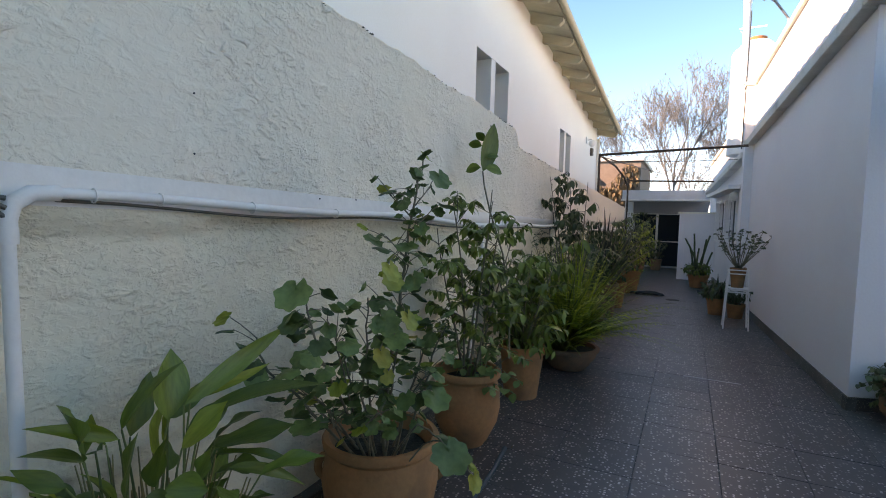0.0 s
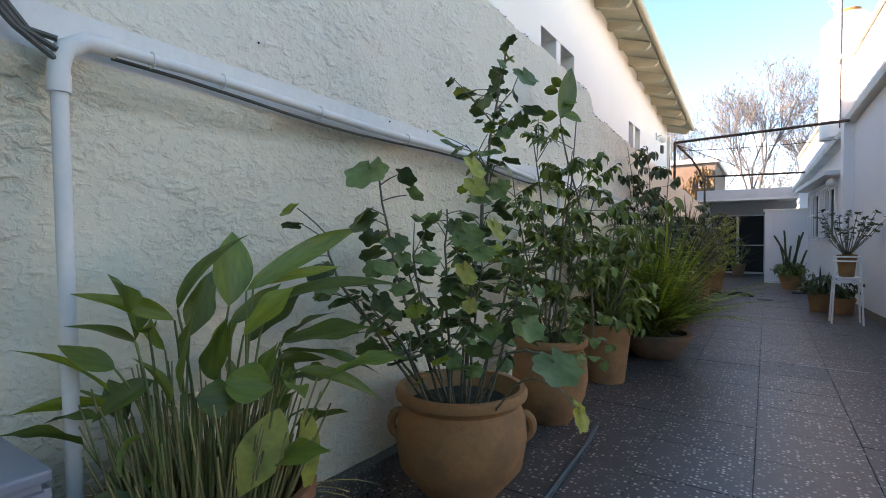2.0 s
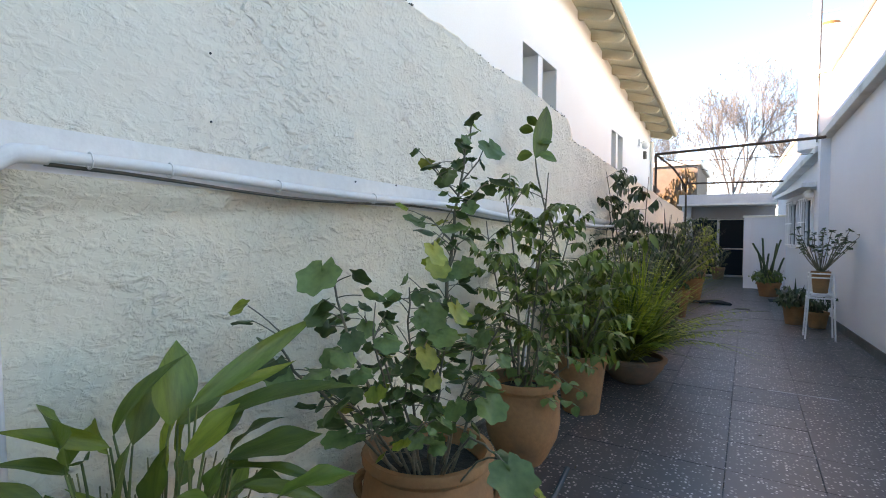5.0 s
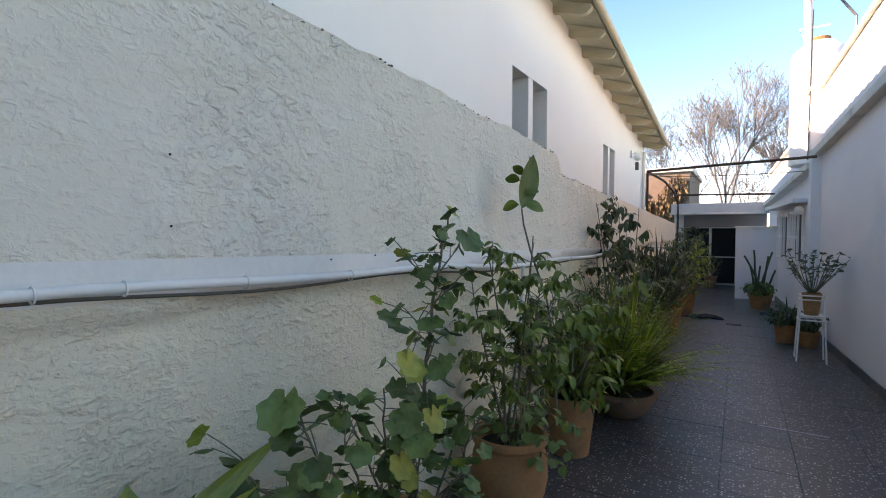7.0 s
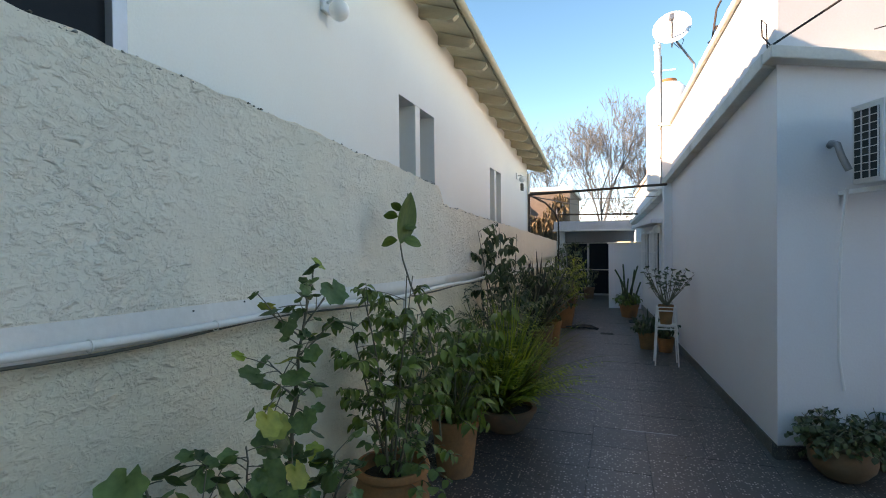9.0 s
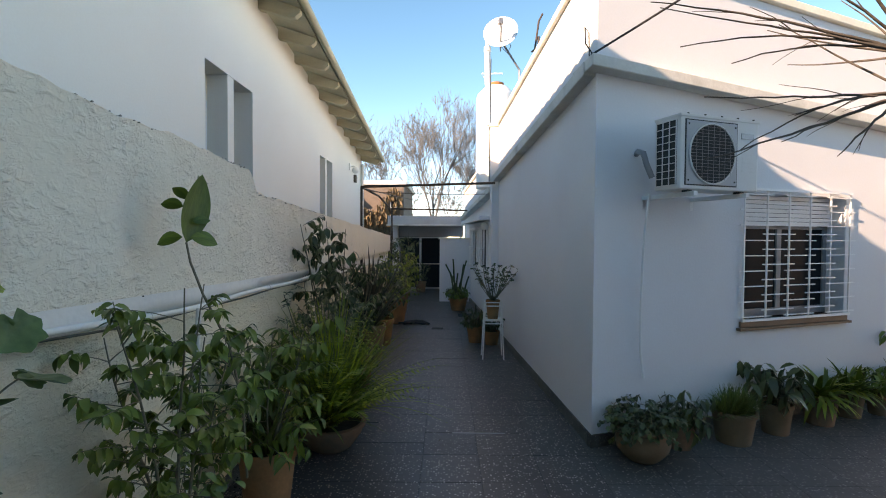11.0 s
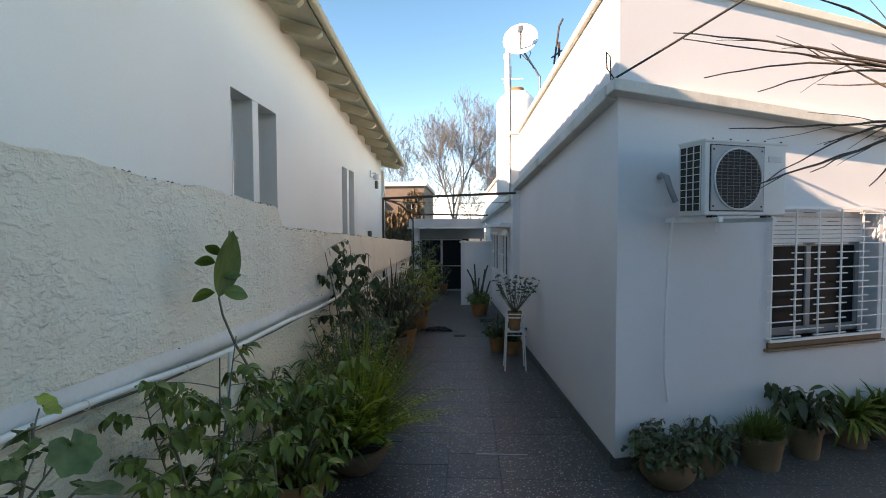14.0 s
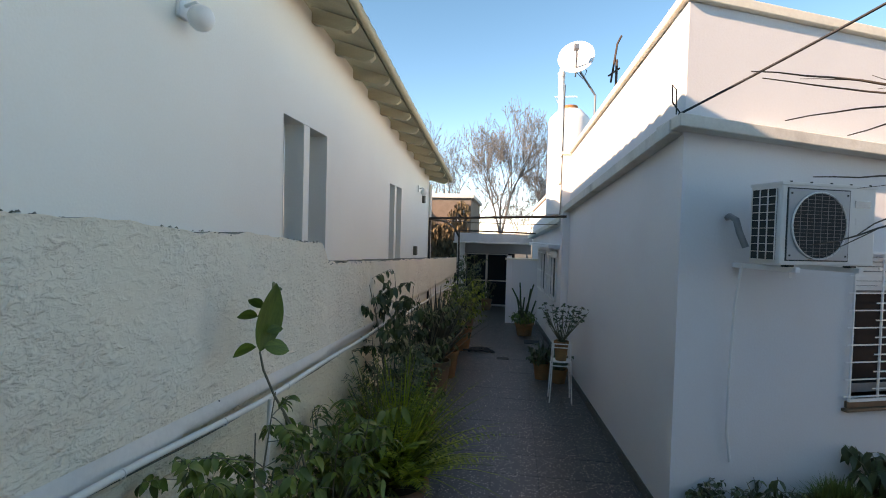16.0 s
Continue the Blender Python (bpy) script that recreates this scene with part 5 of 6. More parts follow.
def fern(p, at, n, length, mat, seed, name="fronds"):
    """Arching fronds with narrow leaflets on both sides."""
    random.seed(seed)
    fol, rib = Soup(), Soup()
    leaflet = strap_shape(1.0, 0.26, 3, 0.1, 0.15, 0.3)
    for i in range(n):
        a, e = U(0, 6.28), U(0.7, 1.45)
        ln = length * U(0.6, 1.1)
        pts = bent(Vector(at) + Vector((U(-0.06, 0.06), U(-0.06, 0.06), 0)), heading(a, e), ln, U(0.5, 1.3), 12)
        rib.path(pts, 0.0022, 0.001, 3)
        for k in range(2, 13):
            f = k / 12
            w = 0.085 * math.sin(math.pi * min(1, 0.12 + 0.88 * f)) + 0.012
            d = (pts[k] - pts[k - 1]).normalized()
            for sd in (1, -1):
                for o in (0.0, 0.5):
                    side = Vector((-math.sin(a), math.cos(a), 0)) * sd + d * 0.55 + Vector((0, 0, -0.15))
                    fol.add(leaflet, aimed(pts[k - 1].lerp(pts[k], o), side, U(-0.4, 0.4), w * U(0.8, 1.15)))
    rib.part("frond_ribs", STEM_GREEN, p, "", "stuff")
    return fol.part(name, mat, p, "", "stuff")


def alley_plants():
    lance_plant()
    lobed_plant()
    # open glossy shrub in a rounded pot
    p, r, h = potted(-0.80, 2.02, 0, "open glossy-leaved shrub with drooping leaves in a rounded terracotta pot", urn_profile(0.192, 0.43), TERRA)
    shrub(p, (0, 0, h), 1.06, 0.42, SHRUB, (0.055, 0.026, 5, 0.3, 0.5), 31, stems=6, twigs=14, per=15, bare=0.28, hang=0.2, start=0.5, lean=(0.20, -0.26))
    shrub(p, (0.05, 0.03, h - 0.02), 0.28, 0.34, LEAF_BLUE, (0.06, 0.05, 4, 0.2, 0.3), 32, stems=6, twigs=4, per=5, bare=0.1, hang=0.3, name="low_foliage")
    # a single climbing stem with one big curled leaf, close to the wall
    vine = thing("climbing_stem", pose(-0.74, 2.59, 0.35), "single climbing stem with one big curled green leaf against the wall", "plant")
    pts = [Vector(v) for v in ((0, 0, 0), (0.0, -0.05, 0.40), (-0.01, -0.18, 0.72), (-0.02, -0.40, 0.98), (-0.02, -0.50, 1.12), (-0.02, -0.53, 1.20))]
    part("stem", tubed(pts, 0.007, 0.004, 6), STEM, vine, smooth=True)
    big = shape_mesh("leaf", strap_shape(0.27, 0.115, 10, 0.45, -0.12, 0.45), LEAF)
    curl = shape_mesh("leaf", strap_shape(0.075, 0.05, 6, 0.5, 0.5, 0.5), LEAF)
    lob = shape_mesh("leaf", strap_shape(0.14, 0.085, 7, 0.35, 0.25, 0.48), LEAF)
    leaf_object("leaf", big, aimed(pts[-1], (0.04, 0.26, 1), 1.2, 1.0), vine)
    leaf_object("leaf", curl, aimed(pts[-1] + Vector((0.015, 0.065, 0.235)), (0.2, 0.9, 0.6), 0.9, 1.0), vine)
    for o, way, s in (((-0.01, -0.01, 0.02), (-0.75, -0.65, -0.15), 0.72), ((0.01, 0.01, 0.02), (0.85, 0.5, -0.15), 0.8), ((-0.01, 0.0, 0.14), (-0.75, -0.6, 0.2), 0.62), ((0.0, 0.02, 0.17), (-0.6, -0.5, 0.7), 0.55), ((0.02, 0.01, 0.08), (0.7, 0.4, 0.2), 0.5)):
        leaf_object("leaf", lob, aimed(pts[-1] + Vector(o), way, 1.0, s), vine)
    # straight-sided pot with leafy plant
    p, r, h = potted(-0.75, 2.90, 0, "leafy green plant with long soft leaves in a straight-sided terracotta pot", cone_profile(0.165, 0.38), TERRA)
    shrub(p, (0, 0, h), 0.80, 0.42, SHRUB, (0.095, 0.030, 4, 0.25, 0.45), 41, stems=9, twigs=9, per=9, bare=0.12, hang=0.3, start=0.4)
    straps(p, (0, 0, h), 40, 0.40, 0.026, GRASSY, 42, (0.7, 1.4), (0.4, 1.0), "strap_leaves")
    # fern in a low bowl
    p, r, h = potted(-0.59, 3.76, 0, "bright green arching fern overflowing a low terracotta bowl", bowl_profile(0.25, 0.20), TERRA_DARK)
    fern(p, (0, 0, h), 130, 0.98, FERN, 51)
    straps(p, (0, 0, h), 260, 0.98, 0.016, FERN, 52, (0.7, 1.5), (0.4, 1.1), "strap_leaves")
    straps(p, (-0.05, -0.12, h), 110, 0.75, 0.024, GRASSY, 53, (0.6, 1.4), (0.4, 1.0), "dark_strap_leaves")
    # wiry grey plant behind the fern
    p, r, h = potted(-0.76, 4.0, 0, "wiry grey-green plant with fine upright twigs in an old pot", cone_profile(0.16, 0.30), TERRA_DARK)
    shrub(p, (0, 0, h), 0.92, 0.42, GREYPLANT, (0.05, 0.014, 3, 0.2, 0.2), 61, stems=16, twigs=9, per=11, bare=0.1, hang=0.0, droop=-0.2)
    # tall dark tree-like shrub
    p, r, h = potted(-0.76, 4.50, 0, "tall dark-leaved shrub with a thin bare trunk in a terracotta pot", cone_profile(0.19, 0.36), TERRA_DARK)
    shrub(p, (0, 0, h), 1.42, 0.42, SHRUB_DARK, (0.085, 0.036, 4, 0.25, 0.45), 71, stems=4, twigs=9, per=10, bare=0.55, lean=(0.02, -0.42), hang=0.55)
    shrub(p, (0, 0, h), 0.8, 0.46, SHRUB_DARK, (0.08, 0.032, 4, 0.25, 0.4), 72, stems=6, twigs=8, per=8, bare=0.4, hang=0.5, name="low_foliage")
    p, r, h = potted(-0.74, 5.55, 0, "dark bushy shrub with small glossy leaves in a clay pot", cone_profile(0.19, 0.36), TERRA_DARK)
    shrub(p, (0, 0, h), 1.12, 0.5, SHRUB_DARK, (0.08, 0.032, 4, 0.25, 0.4), 73, stems=8, twigs=9, per=9, bare=0.3, hang=0.5)
    p, r, h = potted(-0.70, 6.35, 0, "bronze strap-leaved cordyline in a tall clay pot", cone_profile(0.2, 0.46), TERRA_DARK)
    straps(p, (0, 0, h), 130, 1.0, 0.04, BRONZE, 74, (0.7, 1.45), (0.1, 0.6))
    p, r, h = potted(-0.62, 5.15, 0, "low weedy plant with small leaves in a chipped clay pot", cone_profile(0.13, 0.26), TERRA)
    shrub(p, (0, 0, h), 0.25, 0.28, SHRUB, (0.05, 0.02, 3, 0.2, 0.3), 75, stems=7, twigs=5, per=6, bare=0.1)
    p, r, h = potted(-0.68, 7.25, 0, "leafy dark green shrub in a square-shouldered clay pot", cone_profile(0.19, 0.38), TERRA)
    shrub(p, (0, 0, h), 0.75, 0.42, SHRUB_DARK, (0.09, 0.036, 4, 0.25, 0.4), 76, stems=7, twigs=8, per=8, bare=0.2, hang=0.4)
    p, r, h = potted(-0.64, 9.0, 0, "bushy lime-green plant in a clay pot by the wall", cone_profile(0.2, 0.4), TERRA)
    shrub(p, (0, 0, h), 0.95, 0.6, BUSH_YELLOW, (0.09, 0.03, 3, 0.25, 0.4), 77, stems=9, twigs=9, per=9, bare=0.1, hang=0.2)
    p, r, h = potted(-0.70, 10.2, 0, "green leafy bush in a clay pot near the porch", cone_profile(0.2, 0.4), TERRA_DARK)
    shrub(p, (0, 0, h), 0.7, 0.45, SHRUB, (0.09, 0.03, 3, 0.25, 0.4), 78, stems=8, twigs=8, per=8, bare=0.1, hang=0.2)
    p, r, h = potted(-0.85, 13.0, 0, "tall dark climbing plant in a pot beside the porch", cone_profile(0.22, 0.42), TERRA_DARK)
    shrub(p, (0, 0, h), 1.25, 0.6, SHRUB_DARK, (0.10, 0.045, 3, 0.25, 0.4), 79, stems=8, twigs=10, per=9, bare=0.05, hang=0.3)
    p, r, h = potted(-0.45, 13.9, 0, "small white-stemmed plant before the sliding door", cone_profile(0.16, 0.3), TERRA_DARK)
    shrub(p, (0, 0, h), 0.6, 0.35, SHRUB_DARK, (0.08, 0.03, 3, 0.25, 0.4), 80, stems=6, twigs=6, per=6, bare=0.2)


alley_plants()


def pot_stand():
    st = thing("plant_stand", pose(0.87, 6.52, 0), "tall white painted iron plant stand with splayed legs", "plant stand")
    for sx in (-1, 1):
        for sy in (-1, 1):
            part("leg", tubed([(sx * 0.10, sy * 0.09, 0.73), (sx * 0.135, sy * 0.12, 0.0)], 0.009, n=6), PAINTW, st)
    for z, q in ((0.73, 0.105), (0.685, 0.107), (0.46, 0.12)):
        bm = bmesh.new()
        for a, b in (((-q, -q * 0.9), (q, -q * 0.9)), ((q, -q * 0.9), (q, q * 0.9)), ((q, q * 0.9), (-q, q * 0.9)), ((-q, q * 0.9), (-q, -q * 0.9))):
            tube(bm, [(a[0], a[1], z), (b[0], b[1], z)], 0.008, n=6)
        part("rail", bm, PAINTW, st)
    part("shelf", boxed((-0.115, -0.10, 0.500), (0.115, 0.10, 0.512)), PAINTW, st)
    p, r, h = potted(0.87, 6.52, 0.512, "many-stemmed jade plant in a small terracotta pot on the stand", cone_profile(0.092, 0.24), TERRA, group="")
    random.seed(91)
    wood, fol = Soup(), Soup()
    shape = strap_shape(0.05, 0.034, 3, 0.25, 0.25, 0.5)
    for i in range(22):
        a = U(0, 6.28)
        pts = bent((0, 0, h), heading(a, U(0.75, 1.35)), U(0.3, 0.58), -0.1, 6, 0.12)
        wood.path(pts, 0.006, 0.003, 5)
        for tip in (pts[-1], pts[-2], pts[-3], pts[-1]):
            for q in range(4):
                fol.add(shape, aimed(tip, heading(U(0, 6.28), U(-0.2, 1.0)), U(-0.6, 0.6), U(0.6, 1.1)))
    for i in range(60):
        fol.add(shape, aimed((U(-0.05, 0.05), U(-0.05, 0.05), h + U(0, 0.06)), heading(U(0, 6.28), U(0, 1.0)), 0, U(0.6, 1.1)))
    wood.part("stem_growth", STEM, p, "", "stuff")
    fol.part("foliage", SHRUB_DARK, p, "", "stuff")


pot_stand()


def side_pots():
    p, r, h = potted(0.70, 7.45, 0, "dark rosette plant in a small terracotta pot beside the white wall", cone_profile(0.13, 0.24), TERRA, group="")
    shrub(p, (0, 0, h), 0.26, 0.22, SHRUB_DARK, (0.08, 0.035, 3, 0.25, 0.3), 93, stems=7, twigs=5, per=6, bare=0.1)
    straps(p, (0, 0, h), 4, 0.45, 0.05, SHRUB_DARK, 94, (1.1, 1.4), (0.2, 0.6), "strap_leaves")
    p, r, h = potted(0.93, 7.3, 0, "small leafy plant in a terracotta pot under the stand", cone_profile(0.12, 0.2), TERRA)
    shrub(p, (0, 0, h), 0.22, 0.2, SHRUB_DARK, (0.07, 0.03, 3, 0.25, 0.3), 95, stems=7, twigs=5, per=6, bare=0.1)
    p, r, h = potted(0.52, 10.6, 0, "tall spiny stems above green foliage in a terracotta pot", cone_profile(0.2, 0.26), TERRA)
    shrub(p, (0, 0, h), 0.25, 0.34, SHRUB, (0.08, 0.035, 3, 0.25, 0.3), 96, stems=9, twigs=6, per=7, bare=0.1)
    random.seed(97)
    for i in range(7):
        part("tall_stem", tubed(bent((U(-0.1, 0.1), U(-0.1, 0.1), h), heading(U(0, 6.28), U(1.15, 1.5)), U(0.5, 0.95), 0.0, 5, 0.08), 0.022, 0.016, 7), SHRUB_DARK, p, smooth=True)
    bm = boxed((0.50, 9.75, 0.001), (0.80, 10.05, 0.014), bevel=0.004)
    solid("door_mat", bm, RAG, "small dark rubber mat on the tiles", "mat")
    bm = boxed((0.02, 8.42, 0.0005), (0.22, 8.56, 0.006))
    solid("floor_drain", bm, RUST, "dark iron drain cover in the alley floor", "drain")
    random.seed(99)
    bm = bmesh.new()
    pts = [Vector((-0.38 + 0.15 * math.cos(t * 1.1) * (1 + 0.5 * math.sin(t * 0.37)) + 0.006 * t, 8.92 + 0.12 * math.sin(t * 1.3), 0.018 + 0.012 * (1 + math.sin(t * 2.1)))) for t in (0.35 * i for i in range(70))]
    tube(bm, pts, 0.016, n=6)
    solid("coiled_hose", bm, RAG, "dark coiled hose lying in a heap on the tiles", "hose", smooth=True)
    hose = [(-0.56, 2.02, 0.012), (-0.53, 1.75, 0.012), (-0.52, 1.45, 0.012), (-0.51, 1.2, 0.012), (-0.49, 0.95, 0.012), (-0.50, 0.7, 0.012), (-0.54, 0.45, 0.012)]
    fine = []
    for a, b in zip(hose, hose[1:]):
        fine += [Vector(a).lerp(Vector(b), k / 4) for k in range(4)]
    solid("garden_hose", tubed(fine, 0.0125, n=8), HOSE, "dark green garden hose lying along the pots", "hose", smooth=True)


side_pots()


def front_pots():
    g = "pots along the street front"
    mats = (TERRA_PALE, TERRA_DARK, TERRA_PALE)
    rows = [(0.22, 0.27, 0.19, 0.24, "round clay bowl overflowing with small dark ivy leaves", 0), (0.60, 0.20, 0.13, 0.20, "drooping grey-green plant in a low clay pot", 1), (1.05, 0.26, 0.18, 0.27, "clipped grassy herb in a wide square-shouldered clay pot", 2),
            (1.50, 0.24, 0.14, 0.27, "dark broad-leaved plant in a dusty clay pot", 3), (2.02, 0.22, 0.15, 0.26, "light green lily clump in a clay pot", 4), (2.42, 0.18, 0.14, 0.24, "light green lily clump in an aged clay pot", 4),
            (2.72, 0.24, 0.11, 0.22, "small leafy plant in a narrow clay pot", 5), (3.15, 0.18, 0.14, 0.26, "tall thin-stemmed plant in a clay pot", 6), (3.55, 0.18, 0.12, 0.22, "small leafy plant in a clay pot in the sun", 5), (3.95, 0.2, 0.13, 0.24, "bright sunlit leafy plant in a terracotta pot", 7)]
    for i, (s, o, r, h, label, kind) in enumerate(rows):
        p, rr, hh = potted(s * 1.07, -o, 0, label, cone_profile(r * 0.9, h * 0.92, 0.75) if i else urn_profile(0.19, 0.24), mats[i % 3], group=g, m=FACADE)
        at = (0, 0, hh)
        if kind == 0:
            shrub(p, at, 0.16, 0.32, SHRUB_DARK, (0.045, 0.036, 3, 0.2, 0.3), 101, stems=16, twigs=7, per=8, bare=0.1, droop=0.9)
        elif kind == 1:
            shrub(p, at, 0.22, 0.26, SHRUB_DARK, (0.10, 0.032, 3, 0.25, 0.6), 102, stems=8, twigs=5, per=5, bare=0.2, droop=0.8)
            straps(p, at, 12, 0.3, 0.02, GRASSY, 112, (0.2, 1.2), (0.8, 1.8), "strap_leaves")
        elif kind == 2:
            straps(p, at, 420, 0.22, 0.01, GRASSY, 103, (0.3, 1.5), (0.1, 0.5), rows=3)
            straps(p, (-0.09, 0, hh), 220, 0.19, 0.01, GRASSY, 123, (0.3, 1.5), (0.1, 0.5), "rear_foliage", rows=3)
            straps(p, (0.09, 0, hh), 240, 0.19, 0.009, GRASSY, 113, (0.5, 1.5), (0.1, 0.5), "side_foliage", rows=3)
        elif kind == 3:
            shrub(p, at, 0.30, 0.30, SHRUB_DARK, (0.16, 0.06, 4, 0.25, 0.6), 104, stems=7, twigs=4, per=4, bare=0.3, hang=0.4)
        elif kind == 4:
            straps(p, at, 60, 0.36, 0.05, SHRUB, 105 + i, (0.5, 1.4), (0.9, 2.0))
            straps(p, at, 40, 0.34, 0.045, BUSH_YELLOW, 115 + i, (0.5, 1.4), (0.9, 2.0), "pale_foliage")
        elif kind == 6:
            shrub(p, at, 0.55, 0.14, SHRUB, (0.12, 0.03, 3, 0.25, 0.6), 107, stems=3, twigs=2, per=4, bare=0.8, hang=0.2)
            shrub(p, at, 0.2, 0.22, SHRUB, (0.09, 0.035, 3, 0.25, 0.5), 117, stems=6, twigs=4, per=5, bare=0.2, name="low_foliage")
        else:
            shrub(p, at, 0.26 if kind == 5 else 0.45, 0.24, SHRUB if kind == 5 else BUSH_YELLOW, (0.10, 0.035, 3, 0.25, 0.5), 108 + i, stems=7, twigs=5, per=5, bare=0.2)


front_pots()


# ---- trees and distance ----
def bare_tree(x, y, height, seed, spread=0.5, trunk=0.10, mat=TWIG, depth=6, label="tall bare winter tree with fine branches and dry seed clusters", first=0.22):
    random.seed(seed)
    t = thing("bare_tree", pose(x, y, -0.03), label, "tree", "bare trees behind the houses")
    wood, fine, seeds = Soup(), Soup(), Soup()
    blob = ([(0.05, 0, 0), (-0.03, 0.04, 0), (-0.03, -0.04, 0.01), (0, 0, 0.06)], [(0, 1, 3), (1, 2, 3), (2, 0, 3), (0, 2, 1)])

    def grow(p, d, ln, r, k):
        pts = bent(p, d, ln, -0.12, 4, 0.10)
        (wood if k >= depth - 2 else fine).path(pts, max(r, 0.0075), max(r * 0.62, 0.006), 5 if k > 3 else 3)
        if k == 0:
            if U(0, 1) < 0.16:
                seeds.add(blob, Matrix.Translation(pts[-1]) @ Matrix.Scale(U(0.5, 1.1), 4))
            return
        n = 3
        for i in range(n):
            f = 1.0 if i == 0 else U(0.35, 0.95)
            j = min(3, int(f * 4))
            base = pts[4] if f == 1.0 else pts[j].lerp(pts[j + 1], f * 4 - j)
            dd = (pts[j + 1] - pts[j]).normalized()
            off = Vector((U(-1, 1), U(-1, 1), U(-0.35, 0.8))).normalized()
            w = (dd + off * (spread * (0.55 if i == 0 else 1.15))).normalized()
            grow(base, w, ln * U(0.62, 0.84), r * 0.58 if i else r * 0.62, k - 1)

    grow(Vector((0, 0, 0)), Vector((U(-0.05, 0.05), 0, 1)), height * 0.33, trunk, depth)
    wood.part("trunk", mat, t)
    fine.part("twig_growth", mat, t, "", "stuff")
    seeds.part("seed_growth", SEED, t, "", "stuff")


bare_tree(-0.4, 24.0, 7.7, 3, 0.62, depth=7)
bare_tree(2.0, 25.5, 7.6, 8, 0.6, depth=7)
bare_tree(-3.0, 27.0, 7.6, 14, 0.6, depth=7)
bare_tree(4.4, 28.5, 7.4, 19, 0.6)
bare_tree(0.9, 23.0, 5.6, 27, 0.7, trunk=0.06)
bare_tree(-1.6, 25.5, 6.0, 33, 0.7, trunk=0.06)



def brick_house():
    b = thing("brick_house", pose(0, 0, 0), "distant brick house partly covered by dry creeper", "house")
    part("wall", boxed((-7.0, 17.5, 0), (-1.25, 22, 3.35)), BRICK, b)
    part("roof", boxed((-7.1, 17.4, 3.35), (-1.15, 22, 3.5), bevel=0.03), CORNICE, b)
    random.seed(131)
    s = Soup()
    leaf = strap_shape(0.16, 0.08, 2, 0.2, 0.3, 0.5)
    for i in range(1800):
        u = U(0, 1)
        x, z = -3.6 + 2.3 * u, U(0.6, 2.9 + 0.4 * math.sin(9 * u))
        s.add(leaf, aimed((x, 17.48 - U(0, 0.18), z), (U(-0.6, 0.6), U(-0.4, 0.1), -1), U(-1, 1), U(0.6, 1.6)))
    s.part("creeper", DRYVINE, b, "dry brown creeper", "stuff")
    win = part("window", boxed((-1.72, 17.42, 2.55), (-1.48, 17.49, 3.0)), PAINTW, b)
    part("pane", boxed((-1.69, 17.405, 2.58), (-1.51, 17.42, 2.97)), GLASS, win)


brick_house()


def pollard():
    """The bare pruned street tree, whose shoots reach over the yard."""
    random.seed(141)
    t = thing("pollarded_tree", pose(3.55, 2.75, -0.03), "bare pollarded street tree with knobbly heads and long dark shoots", "tree")
    part("trunk", tubed([(0.25, -0.15, 0.0), (0.22, -0.12, 1.2), (0.12, -0.02, 2.1), (-0.30, 0.28, 2.62)], 0.10, 0.06, 12), BARK, t, smooth=True)
    heads = [Vector((-0.48, 0.40, 2.72)), Vector((-0.47, 0.42, 2.50))]
    for h, r in zip(heads, (0.10, 0.075)):
        bm = bmesh.new()
        bmesh.ops.create_icosphere(bm, subdivisions=4, radius=r)
        for v in bm.verts:
            v.co *= 1 + 0.35 * noise.noise(v.co * 22) + 0.2 * noise.noise(v.co * 50)
            v.co += h
        part("knob", bm, BARK, t, smooth=True)
    part("limb", tubed([(-0.30, 0.28, 2.62), heads[0]], 0.06, 0.05, 10), BARK, t)
    part("limb", tubed([(-0.25, 0.24, 2.58), heads[1]], 0.045, 0.04, 10), BARK, t)
    shoots = Soup()
    ends = [(1.42, 3.0, 2.93), (1.47, 2.98, 2.88), (1.6, 3.0, 2.67), (2.36, 2.9, 3.3), (2.03, 2.95, 3.1), (2.2, 2.6, 3.2), (2.5, 2.4, 3.3), (1.95, 3.1, 2.62), (2.7, 2.2, 3.2), (1.75, 3.0, 2.03), (1.97, 3.02, 2.09), (2.2, 3.0, 2.14), (2.51, 3.0, 2.06), (1.73, 2.98, 2.38), (2.3, 3.05, 2.3)]
    for i, e in enumerate(ends):
        e = Vector(e) - Vector((3.55, 2.75, -0.03))
        h = heads[0] if i < 9 else heads[1]
        n = 12
        up = Vector((0, 0, U(-0.02, 0.10)))
        pts = [h.lerp(e, k / n) + up * (4 * (k / n) * (1 - k / n)) + Vector((U(-1, 1), U(-1, 1), U(-1, 1))) * 0.006 for k in range(n + 1)]
        shoots.path(pts, 0.010 if i % 3 else 0.013, 0.003, 5)
        for q in range(2):
            k = random.randrange(4, 11)
            tw = bent(pts[k], (pts[k] - pts[k - 1]).normalized() + Vector((U(-0.3, 0.3), U(-0.3, 0.3), U(-0.4, 0.4))), U(0.15, 0.4), 0.1, 4, 0.1)
            shoots.path(tw, 0.0035, 0.0015, 4)
    for i in range(16):
        tw = bent(heads[i % 2], (U(-0.6, 0.9), U(-0.8, 0.5), U(-0.1, 1.2)), U(0.5, 1.3), -0.1, 7, 0.06)
        shoots.path(tw, 0.009, 0.003, 5)
    shoots.part("shoot_growth", BARK, t, "long dark whippy shoots", "stuff")


pollard()


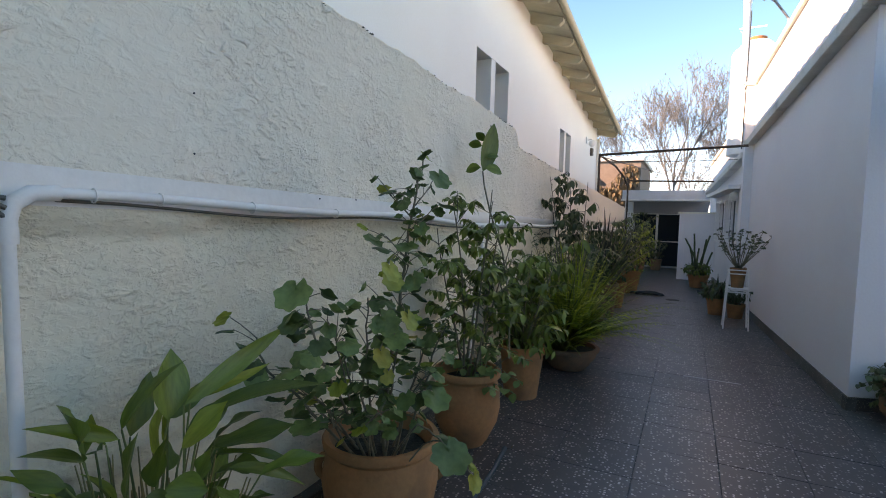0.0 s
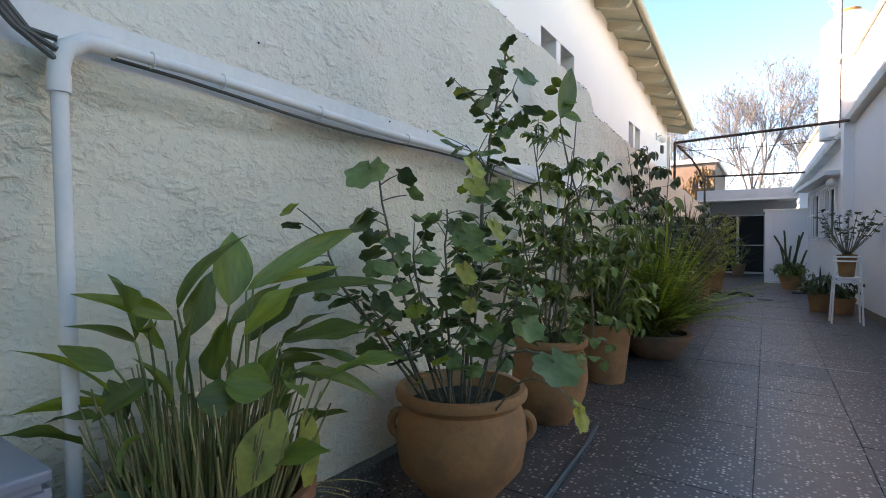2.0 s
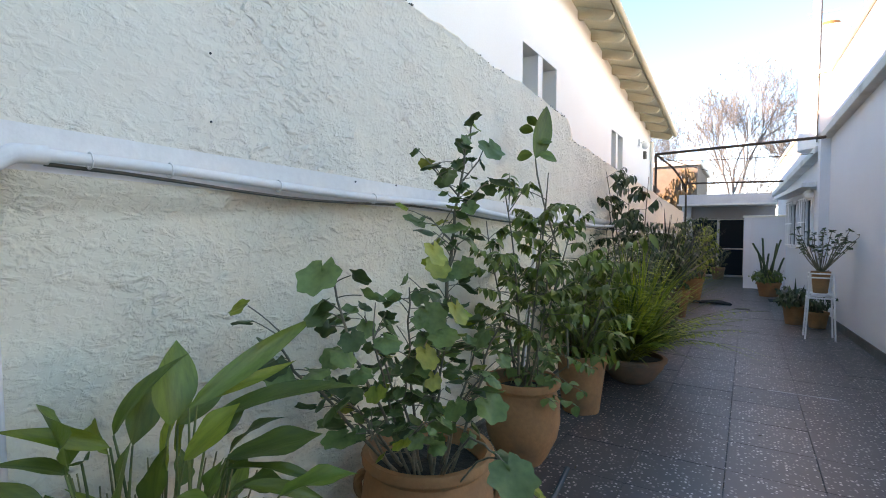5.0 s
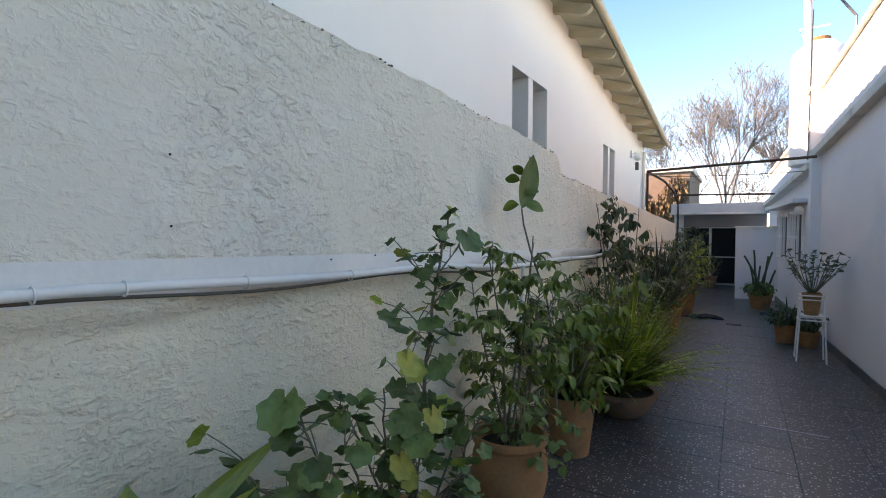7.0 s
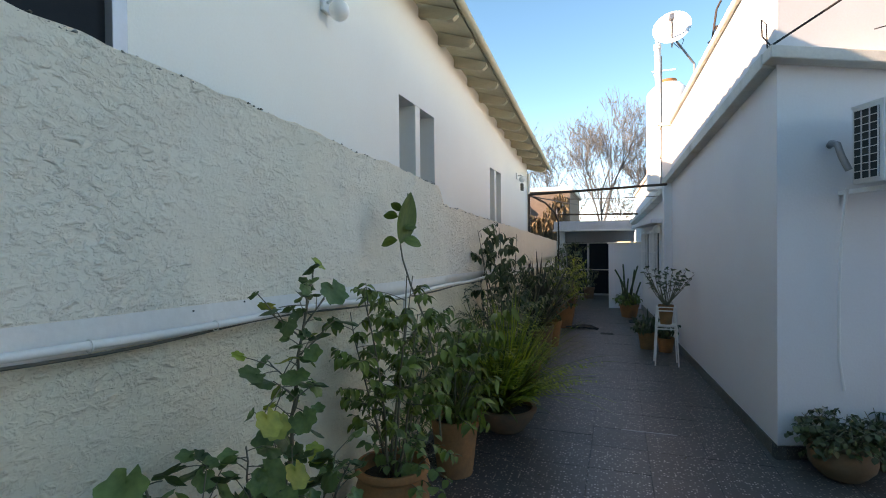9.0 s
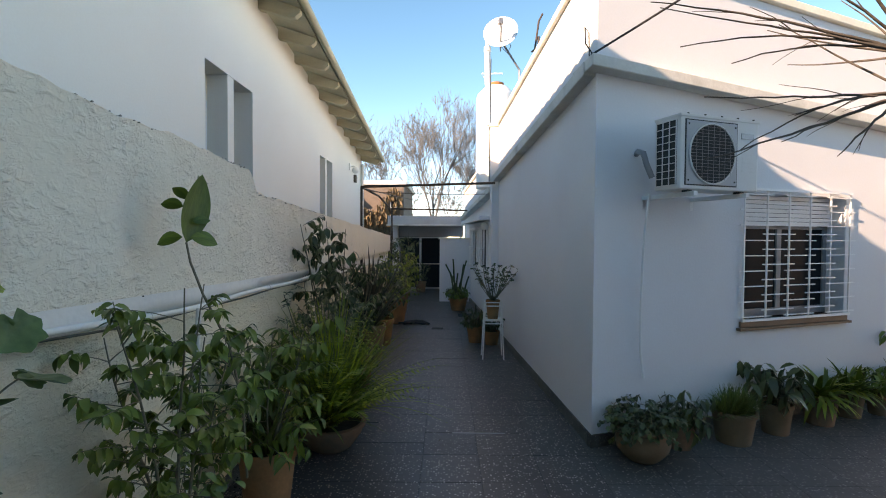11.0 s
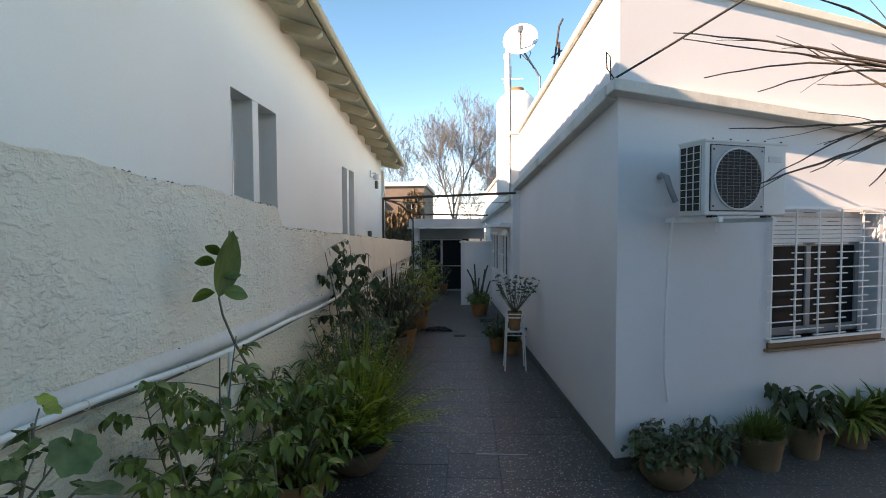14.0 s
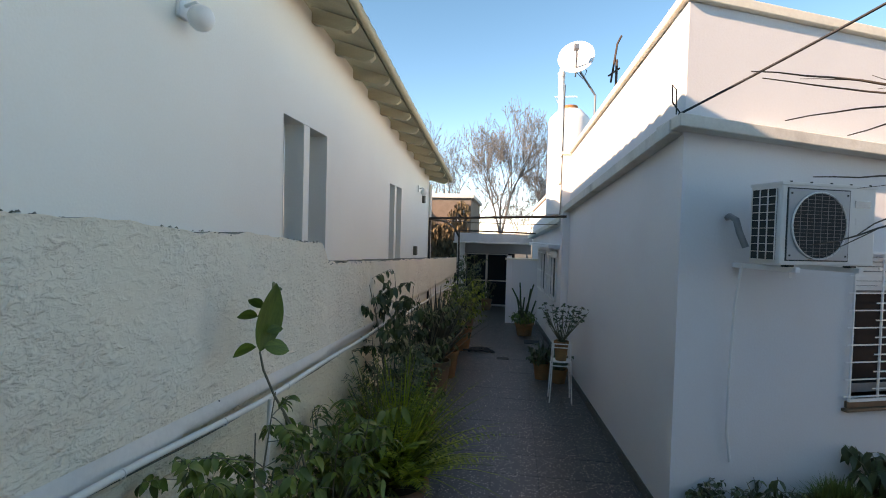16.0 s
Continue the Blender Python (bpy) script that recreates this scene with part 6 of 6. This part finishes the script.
# ---- unseen walls added behind the camera to close the place and shape its light ----
# never in view: cuts the sky light that reaches the white street front
bm = boxed((-1.6, -4.9, -0.03), (9.5, -4.7, 7.0))
solid("wall_street", bm, WHITE, "plain white rendered wall added out of view to block sky light", "wall", kind="structure")
# never in view: bounces sunlight onto the boundary wall and alley floor
bm = boxed((8.3, -4.7, -0.03), (8.5, 4.5, 2.6))
solid("wall_yard", bm, DUN, "plain dun wall added out of view to bounce sunlight into the alley", "wall", kind="structure")

# moss and crumbs along the broken crown of the boundary wall
random.seed(151)
crumbs = Soup()
crumb = ([(0.5, 0, 0), (-0.3, 0.45, 0), (-0.3, -0.45, 0.05), (0, 0, 0.45)], [(0, 1, 3), (1, 2, 3), (2, 0, 3), (0, 2, 1)])
for i in range(420):
    y = U(-0.8, 5.5)
    if noise.noise(Vector((y * 2.2, 4, 2))) > -0.15:
        z = wall_top(y)
        crumbs.add(crumb, Matrix.Translation((wall_face(z) + wall_skew(y) + U(-0.03, 0.004), y, z - U(0.0, 0.012))) @ Matrix.Rotation(U(0, 6.28), 4, "Z") @ Matrix.Scale(U(0.006, 0.02), 4))
moss = thing("moss", pose(0, 0, 0), "dark moss and crumbs along the broken crown of the wall", "moss", kind="stuff")
crumbs.part("growth", MOSS, moss)


# ---- terrazzo tiles ----
def tile_mesh(name, sx, sy, mat, h=0.006):
    bm = bmesh.new()
    b, e = 0.0011, 0.0014
    lo = [bm.verts.new(p) for p in ((b, b, -h), (sx - b, b, -h), (sx - b, sy - b, -h), (b, sy - b, -h))]
    mid = [bm.verts.new(p) for p in ((b, b, -e), (sx - b, b, -e), (sx - b, sy - b, -e), (b, sy - b, -e))]
    top = [bm.verts.new(p) for p in ((b + e, b + e, 0), (sx - b - e, b + e, 0), (sx - b - e, sy - b - e, 0), (b + e, sy - b - e, 0))]
    for p, q in ((lo, mid), (mid, top)):
        for j in range(4):
            bm.faces.new((p[j], p[(j + 1) % 4], q[(j + 1) % 4], q[j]))
    bm.faces.new(top)
    me = bpy.data.meshes.new(name)
    bm.to_mesh(me)
    bm.free()
    me.materials.append(mat)
    return me


TILE_SIZE = 0.40
random.seed(201)
plain, cement = tile_mesh("tile", TILE_SIZE, TILE_SIZE, TILE), tile_mesh("tile", TILE_SIZE, TILE_SIZE / 2, SLAB)
for j in range(-4, 30):
    y = 0.05 + j * TILE_SIZE
    for i in range(6):
        x = -1.1 + i * TILE_SIZE
        patch = (j == 9 and i < 4) or (j == 10 and i < 2)
        for k in range(2 if patch else 1):
            ob = new("tile", cement if patch else plain)
            ob.parent = floor
            ob.matrix_basis = pose(x, y + k * TILE_SIZE / 2, U(-0.0012, 0.0012), U(-0.12, 0.12), U(-0.12, 0.12), 0)
rest = bmesh.new()
for j in range(-18, 16):
    for i in range(-1, 26):
        x, y = -1.1 + i * TILE_SIZE, 0.05 + j * TILE_SIZE
        if not (0 <= i < 6 and j >= -4):
            v = [rest.verts.new(p) for p in ((x + 0.002, y + 0.002, -0.001), (x + 0.398, y + 0.002, -0.001), (x + 0.398, y + 0.398, -0.001), (x + 0.002, y + 0.398, -0.001))]
            rest.faces.new(v)
for j in range(30, 41):
    for i in range(6):
        x, y = -1.1 + i * TILE_SIZE, 0.05 + j * TILE_SIZE
        v = [rest.verts.new(p) for p in ((x + 0.002, y + 0.002, -0.001), (x + 0.398, y + 0.002, -0.001), (x + 0.398, y + 0.398, -0.001), (x + 0.002, y + 0.398, -0.001))]
        rest.faces.new(v)
rest_ob = part("tiles_beyond", rest, TILE_FAR, floor)
tagged(rest_ob, kind="stuff")
bm = boxed((0.32, 4.037, 0.0005), (0.74, 4.047, 0.0032))
solid("joint_strip", bm, SLABEDGE, "pale cement joint across the alley tiles", "joint", kind="structure")

# fallen leaves and grit along the pots
litter = Soup()
dry = strap_shape(0.035, 0.016, 2, 0.4, -0.3, 0.5)
random.seed(211)
for i in range(170):
    y = U(-0.2, 6.5)
    x = -1.0 + abs(random.gauss(0, 0.22)) if i % 7 else U(-0.6, 1.2)
    litter.add(dry, aimed((x, y, 0.006), heading(U(0, 6.28), U(-0.1, 0.3)), U(-0.5, 0.5), U(0.25, 0.9)))
tagged(litter.part("leaf_litter", DRYVINE, None), "small dry leaves and grit scattered on the tiles", "leaf litter", "", "stuff")
random.seed(213)
for i in range(9):
    bm = bmesh.new()
    bmesh.ops.create_icosphere(bm, subdivisions=2, radius=U(0.012, 0.03))
    for v in bm.verts:
        v.co *= 1 + 0.3 * noise.noise(v.co * 40 + Vector((i, 0, 0)))
        v.co.z = v.co.z * 0.7
    at = Vector((U(-1.0, -0.86), U(0.45, 0.85), 0.012))
    for v in bm.verts:
        v.co += at
    solid("stone", bm, GRANITE, "small grey stone lying by the skirting", "stone", "loose stones", smooth=True)

# spilt earth along the foot of the boundary wall
earth = Soup()
random.seed(217)
for i in range(900):
    y = U(0.25, 3.4)
    x = -1.08 + abs(random.gauss(0, 0.14)) + 0.05 * noise.noise(Vector((y * 3, 1, 1)))
    earth.add(crumb, Matrix.Translation((x, y, 0.001)) @ Matrix.Rotation(U(0, 6.28), 4, "Z") @ Matrix.Scale(U(0.004, 0.016), 4))
tagged(earth.part("spilt_earth", SOIL, None), "crumbs of dark earth spilt along the skirting", "earth", "", "stuff")
